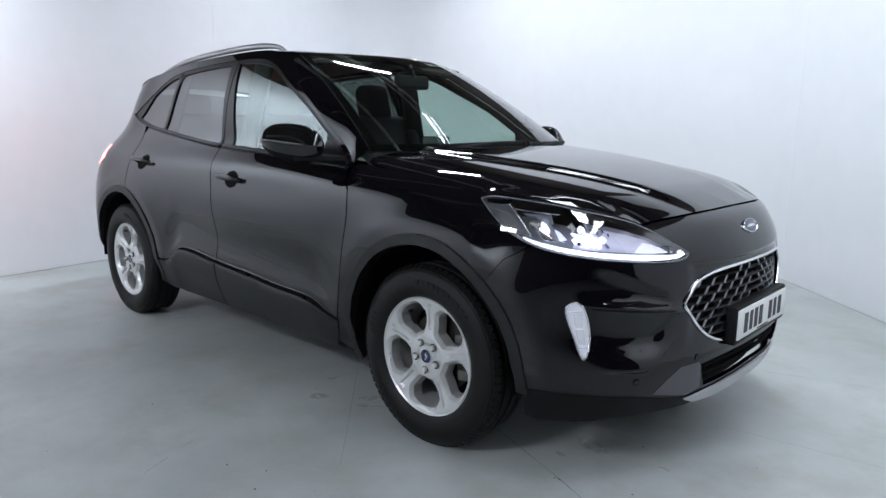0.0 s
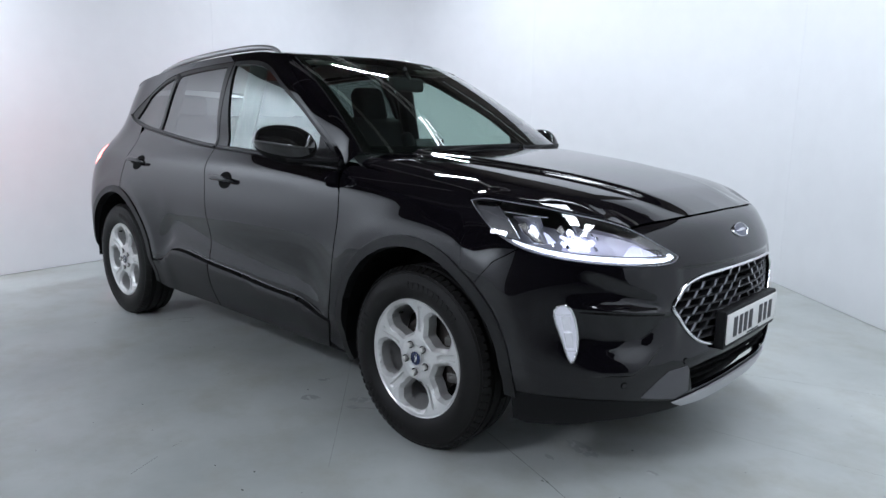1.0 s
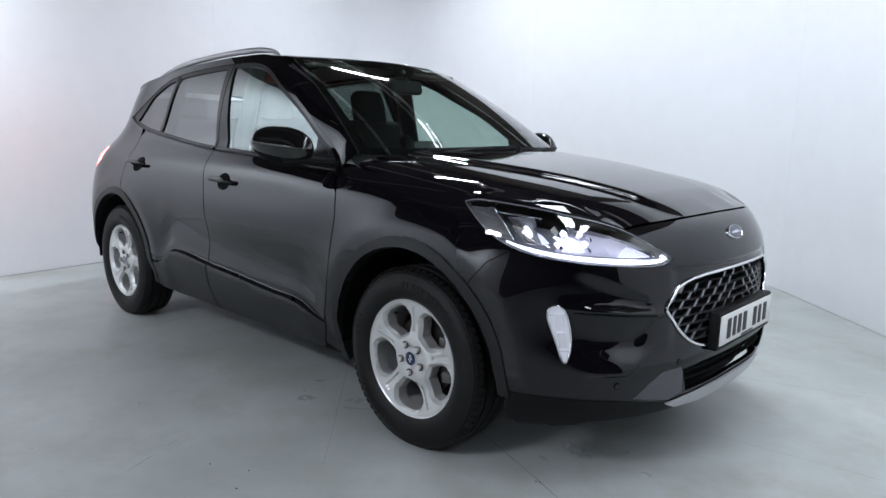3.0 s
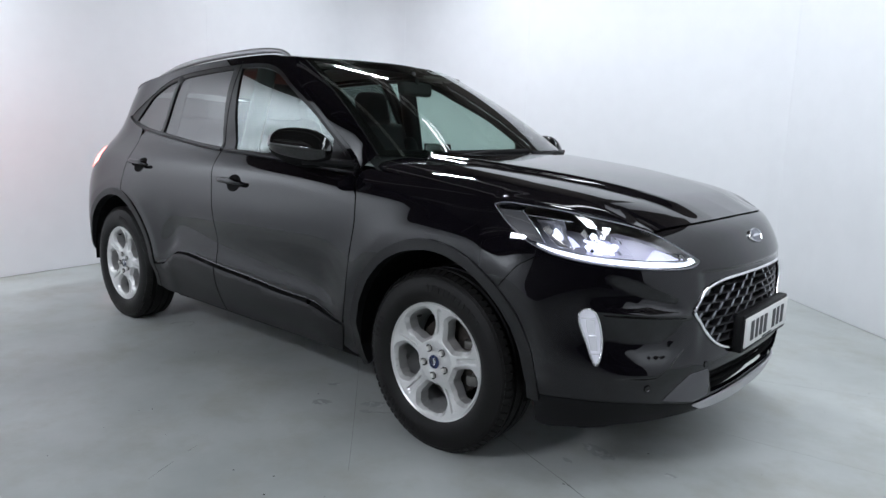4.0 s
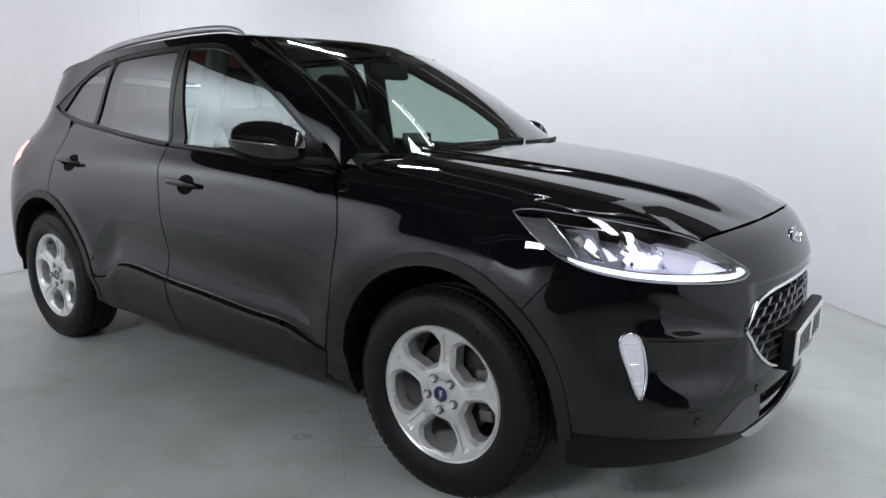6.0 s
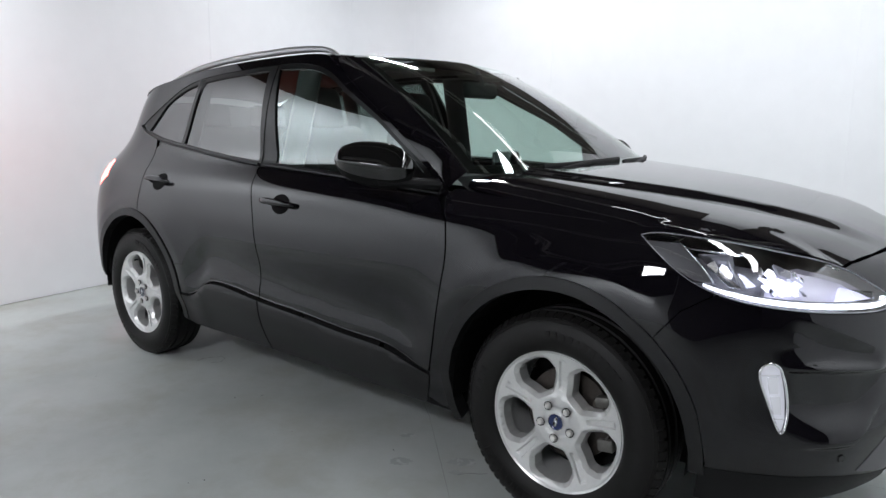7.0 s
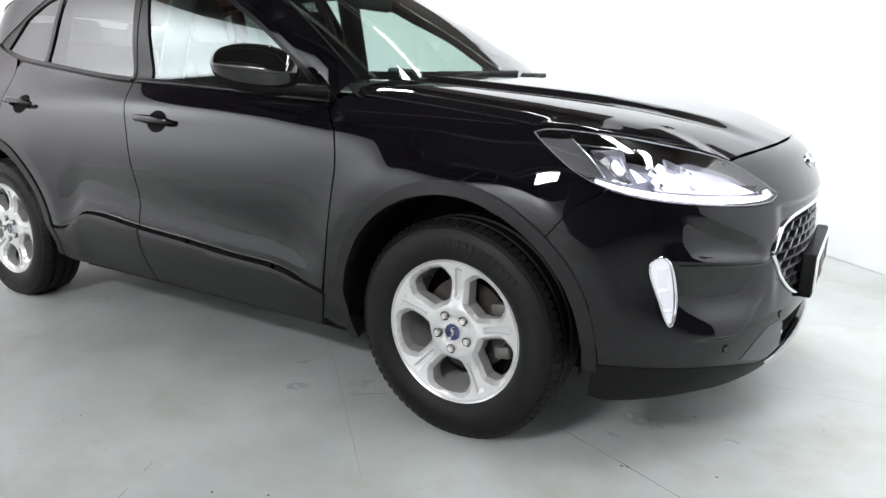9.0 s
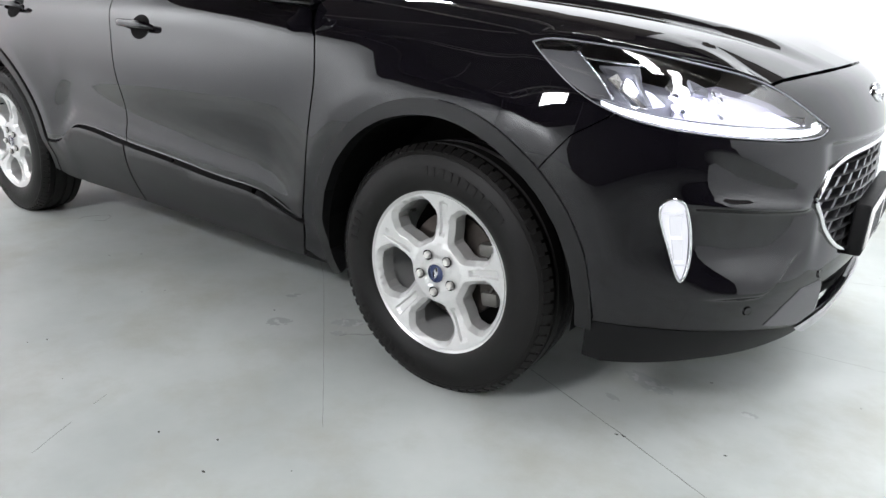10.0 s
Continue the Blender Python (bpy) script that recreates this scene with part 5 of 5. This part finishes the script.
def rim_depth(r, phi):
    """How far the wheel's face stands out at a radius and an angle measured from a spoke."""
    w = (phi + math.pi / 5) % (2 * math.pi / 5) - math.pi / 5
    base = np.interp(r, (0, 0.044, 0.050, 0.078, 0.088, 0.13, 0.19, 0.215), (0.010, 0.010, 0.013, 0.013, 0.010, 0.006, 0.016, 0.02))
    side, span = np.abs(w) * r, ramp(0.080, 0.092, r)
    channel = (1 - ramp(0, 0.003, side - groove(r))) * ramp(0.10, 0.112, r) * (1 - ramp(0.190, 0.198, r))
    u, v = r * np.cos(w), r * np.sin(np.abs(w))
    near = np.full(np.shape(r), 9.0)
    for (ax, ay), (bx, by) in zip(HOLE_EDGE, HOLE_EDGE[1:]):
        k = np.clip(((u - ax) * (bx - ax) + (v - ay) * (by - ay)) / ((bx - ax) ** 2 + (by - ay) ** 2), 0, 1)
        near = np.minimum(near, np.hypot(u - ax - k * (bx - ax), v - ay - k * (by - ay)))
    flat = np.stack((np.ravel(u), np.ravel(v)), -1)
    near = np.where(inside(flat, np.array(HOLE_EDGE + [(0.3, 0.3)])).reshape(np.shape(r)), -near, near)
    fall = np.clip(1 - near / 0.012, 0, 1.4) * (1 - ramp(0.206, 0.2105, r))
    return base - 0.0085 * channel - 0.0150 * fall


def rim_face(u, v):
    u, v = np.asarray(u, float), np.asarray(v, float)
    r, phi = np.hypot(u, v), np.arctan2(v, u)
    return np.stack((u, -rim_depth(r, phi), v), -1)


def build_wheel():
    wheel = empty("wheel")
    # tyre: lathe with sidewall steps and a blocked shoulder
    prof = [(0.228, -0.085), (0.24, -0.098), (0.248, -0.104), (0.268, -0.1125), (0.292, -0.114), (0.318, -0.109), (0.334, -0.101), (0.3365, -0.1015), (0.339, -0.099), (0.350, -0.092), (0.358, -0.081),
            (0.3595, -0.054), (0.352, -0.052), (0.352, -0.044), (0.361, -0.042), (0.362, -0.012), (0.354, -0.010), (0.354, 0.010), (0.362, 0.012), (0.361, 0.042), (0.352, 0.044), (0.352, 0.052), (0.3595, 0.054), (0.357, 0.085), (0.33, 0.105), (0.28, 0.113), (0.245, 0.10), (0.228, 0.085)]
    tyre = lathe("tyre", prof, RUBBER, wheel, 120, "black rubber tyre with worn tread")
    # shoulder lugs
    bm = bmesh.new()
    for i in range(72):
        a = 2 * math.pi * i / 72
        q = bmesh.ops.create_cube(bm, size=1)["verts"]
        m = Matrix.Rotation(-a, 4, "Y") @ Matrix.Translation((0.3515, -0.083, 0)) @ Matrix.Rotation(radians(-34), 4, "Z") @ Matrix.Diagonal((0.013, 0.028, 0.022, 1))
        bmesh.ops.transform(bm, matrix=m, verts=q)
    part("tread_shoulder", bm, RUBBER, tyre)["kind"] = "stuff"
    # raised sidewall marks in place of the lettering
    for start, count in ((radians(-42), 11), (radians(128), 10), (radians(70), 4)):
        for k in range(count):
            a = start + k * radians(5.2)
            bm = bmesh.new()
            bmesh.ops.create_cube(bm, size=1, matrix=Matrix.Rotation(-a, 4, "Y") @ Matrix.Translation((0.296, -0.1142, 0)) @ Matrix.Diagonal((0.026, 0.002, 0.014 if k % 3 else 0.008, 1)))
            part("sidewall_mark", bm, RUBBER, tyre)
    rim = lathe("rim", [(0.205, 0.09), (0.205, -0.06), (0.212, -0.085), (0.218, -0.092), (0.2285, -0.098), (0.231, -0.0935), (0.226, -0.088), (0.21, 0.09)], ALLOY, wheel, 96, "silver alloy wheel rim")
    # spoked face with five openings
    holes = []
    for k in range(5):
        mid = 2 * math.pi * (k + 0.5) / 5
        side = list(zip(HOLE_R, HOLE_W))
        loop = [(r, -w) for r, w in side] + [(r, w) for r, w in side[::-1]]
        ring = np.array([(r * math.cos(mid + w), r * math.sin(mid + w)) for r, w in loop])
        holes.append(ring)
    rr, spoke_lines = np.linspace(0.088, 0.205, 24), []
    for k in range(5):
        for off in (-0.001, 0.0002, 0.0028, 0.004):
            for sg in (1, -1):
                ang = 2 * math.pi * k / 5 + sg * (groove(rr) + off) / rr
                spoke_lines.append(list(zip(rr * np.cos(ang), rr * np.sin(ang))))
    for ring in holes:
        c = ring.mean(0)
        for grow in (0.0115, 0.0132):
            d = ring - c
            ln = c + d * (1 + grow / np.hypot(d[:, 0], d[:, 1]))[:, None]
            spoke_lines.append([tuple(q) for q in ln] + [tuple(ln[0])])
    face = sheet("spokes", rim_face, [(0.2145 * math.cos(t), 0.2145 * math.sin(t)) for t in np.linspace(0, 2 * math.pi, 90, endpoint=False)], ALLOY, wheel, 0.008, rim=0.045, holes=holes, label="silver five-spoke alloy face", lines=spoke_lines, fine=3e-4, back=(0, -1, 0))
    face.matrix_local = Matrix.Translation((0, -0.072, 0)) @ Matrix.Diagonal((1.065, 1, 1.065, 1))
    rim.matrix_local = Matrix.Diagonal((1.065, 1, 1.065, 1))
    badge(wheel, (0, -0.0865, 0), 0.0285, 0.0285, Matrix.Rotation(radians(180), 4, "Z"))
    for k in range(5):
        a = 2 * math.pi * (k + 0.5) / 5
        at = Matrix.Translation((0.057 * math.cos(a), -0.0868, 0.057 * math.sin(a)))
        # black dish on the face, standing in for the nut recess's shade
        lathe("nut_recess_shade", [(0.0001, 0.0), (0.0135, 0.0), (0.0150, -0.0045)], DARK, wheel, 18).matrix_local = at
        lathe("lug_nut", [(0.0001, -0.013), (0.0085, -0.0125), (0.0118, -0.008), (0.0122, 0.003)], NUT, wheel, 6).matrix_local = at
    lathe("valve", [(0.0001, -0.02), (0.004, -0.02), (0.0045, 0.0)], RUBBER, wheel, 10).matrix_local = Matrix.Translation((0.19 * math.cos(math.pi / 5), -0.065, 0.19 * math.sin(math.pi / 5)))
    lathe("brake_disc", [(0.05, -0.03), (0.07, -0.02), (0.075, 0.0), (0.155, 0.0), (0.157, 0.02), (0.075, 0.02), (0.05, 0.02)], STEEL, wheel, 60, "worn steel brake disc")
    lathe("barrel_back", [(0.0001, 0.05), (0.12, 0.05), (0.205, 0.06)], DARK, wheel, 40)
    return wheel


def caliper(wheel, spin):
    """The brake caliper on its bracket, standing still while the wheel turns."""
    turn = Matrix.Rotation(-(radians(8) - spin), 4, "Y")
    cal = box("brake_caliper", (0.105, -0.035, -0.075), (0.175, 0.05, 0.075), STEEL, wheel, 0.012, "dull cast brake caliper")
    cal.matrix_local = turn
    for z0, z1, x0 in ((0.052, 0.088, 0.125), (-0.092, -0.05, 0.12)):
        box("bracket", (x0, -0.052, z0), (x0 + 0.055, -0.02, z1), CAST, cal, 0.009, "pale cast caliper bracket")
    tube("pad_clip", [(0.15, -0.045, 0.05), (0.172, -0.052, 0.02), (0.176, -0.052, -0.02), (0.15, -0.045, -0.05)], 0.0035, CAST, cal, 6)
    return cal


FACE_Y = 0.795
wheel = build_wheel()
wheel.parent = car
first = True
for ax, turn_deg in ((0.0, 85), (-2.711, 76)):
    for sg in (1, -1):
        spin = radians(turn_deg)
        m = Matrix.Translation((ax, -sg * FACE_Y, 0.355)) @ Matrix.Rotation(0 if sg == 1 else math.pi, 4, "Z") @ Matrix.Rotation(-spin, 4, "Y")
        if first:
            wheel.matrix_local = m
            w, first = wheel, False
        else:
            w = copy_thing(wheel, m)
        caliper(w, spin)

# wheel wells, underbody and cabin shell
for ax in AXLES:
    for sg in (1, -1):
        bm = bmesh.new()
        n = 28
        rings = []
        for yy in (0.885, 0.60):
            rings.append([bm.verts.new((ax + 0.425 * math.cos(t), -sg * yy, 0.372 + 0.435 * math.sin(t))) for t in np.linspace(radians(-8), radians(186), n)])
        for i in range(n - 1):
            bm.faces.new((rings[0][i], rings[0][i + 1], rings[1][i + 1], rings[1][i]))
        bm.faces.new(rings[1])
        bmesh.ops.recalc_face_normals(bm, faces=bm.faces)
        part("wheel_liner", bm, DARK, car, "dark wheel arch liner")
box("underbody", (-3.35, -0.58, 0.19), (0.6, 0.58, 0.30), DARK, car, 0.02)
box("underbody", (-2.25, -0.74, 0.20), (-0.47, 0.79, 0.30), DARK, car, 0.02)
box("radiator_block", (0.55, -0.5, 0.30), (0.78, 0.5, 0.84), DARK, car)
box("engine_block", (-0.40, -0.55, 0.30), (0.56, 0.55, 0.86), DARK, car)

# ---- cabin ----
box("cabin_floor", (-3.2, -0.72, 0.30), (-0.4, 0.72, 0.36), CABIN, car)
box("boot_floor", (-3.4, -0.6, 0.62), (-2.45, 0.6, 0.70), CABIN, car)
box("firewall", (-0.52, -0.72, 0.36), (-0.40, 0.72, 0.98), CABIN, car)
for sg in (1, -1):
    for x0, x1 in ((-1.58, -0.55), (-2.6, -1.64)):
        box("door_card", (x0, -sg * 0.76 - 0.02, 0.36), (x1, -sg * 0.76 + 0.02, 1.06), CABIN, door_groups["" if sg == 1 else "left"]["front" if x1 > -1 else "rear"], 0.01)
    # inner pillars and trim
    for x0, lean, w, top in ((-1.60, 0.02, 0.15, 1.58), (-2.52, 0.03, 0.12, 1.54)):
        pts = [(x0 + lean * t, -sg * (0.665 - 0.13 * t), 1.08 + (top - 1.08) * t) for t in np.linspace(0, 1, 8)]
        tube("inner_pillar", pts, w / 2, CABIN, car, 10, scale=(1, 0.5), up=(0, 1, 0))


def lining(u, a):
    p = roof_top(u, a)
    p[..., 2] -= 0.035
    p[..., 1] *= 0.97
    return p


sheet("headlining", lining, [(-0.98, 0.03), (0.98, 0.03), (0.98, 0.95), (-0.98, 0.95)], LINING, car, 0.08, rim=0)


def dashboard():
    prof = curve([(-0.44, 1.075), (-0.6, 1.085), (-0.8, 1.075), (-0.93, 1.03), (-0.96, 0.96), (-0.92, 0.86), (-0.88, 0.70), (-0.80, 0.55), (-0.52, 0.52)], 36)
    ys = np.linspace(-0.73, 0.73, 31)
    verts, faces = [], []
    for y in ys:
        hood = 0.035 * math.exp(-((y + 0.37) / 0.17) ** 2)
        for i, (x, z) in enumerate(prof):
            k = hood * math.exp(-((x + 0.86) / 0.09) ** 2)
            verts.append((x, y, z + k))
    n = len(prof)
    for i in range(len(ys) - 1):
        for j in range(n - 1):
            faces.append((i * n + j, i * n + j + 1, (i + 1) * n + j + 1, (i + 1) * n + j))
    dash = mesh_object("dashboard", verts, faces, CABIN, car, label="dark moulded dashboard")
    box("screen", (-0.89, -0.02, 1.05), (-0.865, 0.19, 1.18), GLOSS, dash, 0.008, "central touch screen")
    return dash


dashboard()
steer = empty("steering_wheel", car, (-1.06, -0.37, 0.98))
lathe("steering_rim", [(0.175 + 0.016 * math.cos(t), 0.016 * math.sin(t)) for t in np.linspace(0, 2 * math.pi, 12, endpoint=False)], CABIN, steer, 48, closed=True).matrix_local = Matrix.Rotation(radians(-68), 4, "Y") @ Matrix.Rotation(radians(90), 4, "X")
lathe("steering_hub", [(0.0001, -0.03), (0.05, -0.03), (0.075, 0.0), (0.07, 0.03)], CABIN, steer, 24).matrix_local = Matrix.Rotation(radians(-68), 4, "Y") @ Matrix.Rotation(radians(90), 4, "X")
tube("steering_column", [(0.0, 0, 0), (0.1, 0, -0.04), (0.24, 0, -0.1)], 0.04, CABIN, steer, 12)


def cushion(name, size, parent, m, bevel=0.05):
    bm = bmesh.new()
    bmesh.ops.create_cube(bm, size=1)
    for v in bm.verts:
        v.co = Vector((v.co.x * size[0], v.co.y * size[1], v.co.z * size[2]))
    bmesh.ops.bevel(bm, geom=bm.edges[:], offset=bevel, segments=5, affect="EDGES", profile=0.5)
    bmesh.ops.transform(bm, matrix=m, verts=bm.verts)
    return part(name, bm, CLOTH, parent, smooth=True, angle=60)


def seat(x, y):
    ob = empty("seat", car, (x, y, 0.36))
    cushion("seat_base", (0.52, 0.50, 0.16), ob, Matrix.Translation((0.02, 0, 0.27)) @ Matrix.Rotation(radians(-8), 4, "Y"), 0.06)
    cushion("backrest", (0.14, 0.50, 0.66), ob, Matrix.Translation((-0.30, 0, 0.62)) @ Matrix.Rotation(radians(-20), 4, "Y"), 0.06)
    cushion("side_bolster", (0.15, 0.09, 0.5), ob, Matrix.Translation((-0.24, 0.22, 0.60)) @ Matrix.Rotation(radians(-20), 4, "Y"), 0.04)
    cushion("side_bolster", (0.15, 0.09, 0.5), ob, Matrix.Translation((-0.24, -0.22, 0.60)) @ Matrix.Rotation(radians(-20), 4, "Y"), 0.04)
    cushion("headrest", (0.12, 0.25, 0.24), ob, Matrix.Translation((-0.42, 0, 1.015)) @ Matrix.Rotation(radians(-14), 4, "Y"), 0.058)
    for yy in (-0.06, 0.06):
        tube("headrest_post", [(-0.40, yy, 0.90), (-0.41, yy, 0.96), (-0.42, yy, 1.02)], 0.007, CHROME, ob, 8, up=(0, 1, 0))


seat(-1.30, -0.37)
seat(-1.30, 0.37)
bench = empty("rear_bench", car, (-2.2, 0, 0.36))
cushion("bench_base", (0.5, 1.28, 0.18), bench, Matrix.Translation((0.02, 0, 0.30)), 0.06)
cushion("bench_back", (0.15, 1.28, 0.66), bench, Matrix.Translation((-0.32, 0, 0.62)) @ Matrix.Rotation(radians(-22), 4, "Y"), 0.06)
for yy in (-0.42, 0.0, 0.42):
    cushion("headrest", (0.09, 0.25, 0.15), bench, Matrix.Translation((-0.46, yy, 0.99)), 0.04)
rear_view = empty("rear_view_mirror", car, (-0.98, 0.0, 1.47))
cushion("mirror_case", (0.05, 0.24, 0.075), rear_view, Matrix.Rotation(radians(-6), 4, "Y"), 0.02)
tube("mirror_stalk", [(0.02, 0, 0.02), (0.0, 0, 0.06), (-0.02, 0, 0.09)], 0.012, CABIN, rear_view, 8, up=(0, 1, 0))

for yy in (-0.36, 0.36):
    box("sun_visor", (-1.27, yy - 0.17, 1.548), (-1.10, yy + 0.17, 1.568), LINING, car, 0.008, "pale folded sun visor")

# ---- door mirrors ----
def door_mirror(sg):
    owner = door_groups["" if sg == 1 else "left"]["front"]
    mir = empty("door_mirror", owner)

    def shell(name, a0, a1, mat, grow=1.0):
        """A slice of the pod between two angles round its long axis (0: outwards, 90: up)."""
        verts, faces, nl, na = [], [], 30, 18
        for i in range(nl + 1):
            l = -math.cos(math.pi * i / nl)
            swell = max(1 - abs(l) ** 2.6, 0.0) ** 0.5
            high = 0.085 * swell * (1.0 + 0.10 * l) * grow
            wide = 0.068 * max(1 - abs(l) ** 3.2, 0.0) ** 0.5 * grow
            for j in range(na + 1):
                a = radians(a0 + (a1 - a0) * j / na)
                c, s = math.cos(a), math.sin(a)
                if s > 0:
                    ew, ez = c * wide, high * 0.92 * (1 - abs(c) ** 2.0)
                else:
                    ew, ez = math.copysign(abs(c) ** 0.55, c) * wide * (1 - 0.5 * abs(s)), -high * 1.05 * abs(s) ** 1.15
                el = 0.152 * l
                verts.append((-0.735 + el * 0.90 + ew * 0.43, -sg * (0.967 - el * 0.43 + ew * 0.90), 1.163 + ez - 0.10 * el))
        for i in range(nl):
            for j in range(na):
                f = (i * (na + 1) + j, i * (na + 1) + j + 1, (i + 1) * (na + 1) + j + 1, (i + 1) * (na + 1) + j)
                faces.append(f)
        ob = mesh_object(name, verts, faces, mat, mir)
        bm = bmesh.new()
        bm.from_mesh(ob.data)
        bmesh.ops.remove_doubles(bm, verts=bm.verts, dist=1e-5)
        bmesh.ops.recalc_face_normals(bm, faces=bm.faces)
        bm.to_mesh(ob.data)
        bm.free()
        ob.data.shade_smooth()
        return ob
    shell("mirror_cap", -8, 188, GLOSS)
    shell("mirror_band", -38, -9, GLOSS, 0.985)
    shell("mirror_base", -186, -6, DARK, 0.972)
    tube("mirror_arm", [(-0.72, -sg * 0.95, 1.098), (-0.63, -sg * 0.89, 1.094), (-0.56, -sg * 0.81, 1.088)], 0.026, PLASTIC, mir, 12, scale=(1.9, 0.8))
    tube("mirror_foot", [(-0.78, -sg * 0.795, 1.083), (-0.68, -sg * 0.79, 1.08), (-0.57, -sg * 0.785, 1.075)], 0.02, SATIN, mir, 10)


door_mirror(1)
door_mirror(-1)

# ---- wipers ----
def wiper(u0, u1, v1):
    w = empty("wiper", car)
    line = screen(np.linspace(u0, u1, 16), np.linspace(0.012, v1, 16)) + (0.006, 0, 0.011)
    tube("wiper_blade", line, 0.007, PLASTIC, w, 8, scale=(0.8, 1.6))
    arm = screen(np.linspace(u0 - 0.02, (u0 + u1) / 2, 12), np.linspace(-0.03, v1 / 2, 12)) + (0.01, 0, 0.018)
    tube("wiper_arm", arm, 0.009, PLASTIC, w, 8)


wiper(-0.62, 0.20, 0.03)
wiper(0.22, 0.90, 0.02)
bm = bmesh.new()
verts = []
for y in np.linspace(-0.77, 0.77, 29):
    u = y / 0.70
    fx = -0.30 - 0.14 * u * u
    verts.append([bm.verts.new((x, y, z)) for x, z in ((fx + 0.06, 1.085 - 0.03 * u * u), (fx + 0.0, 1.105 - 0.02 * u * u), (fx - 0.05, 1.128 - 0.01 * u * u))])
for a, b in zip(verts, verts[1:]):
    for i in range(2):
        bm.faces.new((a[i], b[i], b[i + 1], a[i + 1]))
bmesh.ops.recalc_face_normals(bm, faces=bm.faces)
part("cowl_panel", bm, PLASTIC, car, "black plastic cowl under the windscreen")
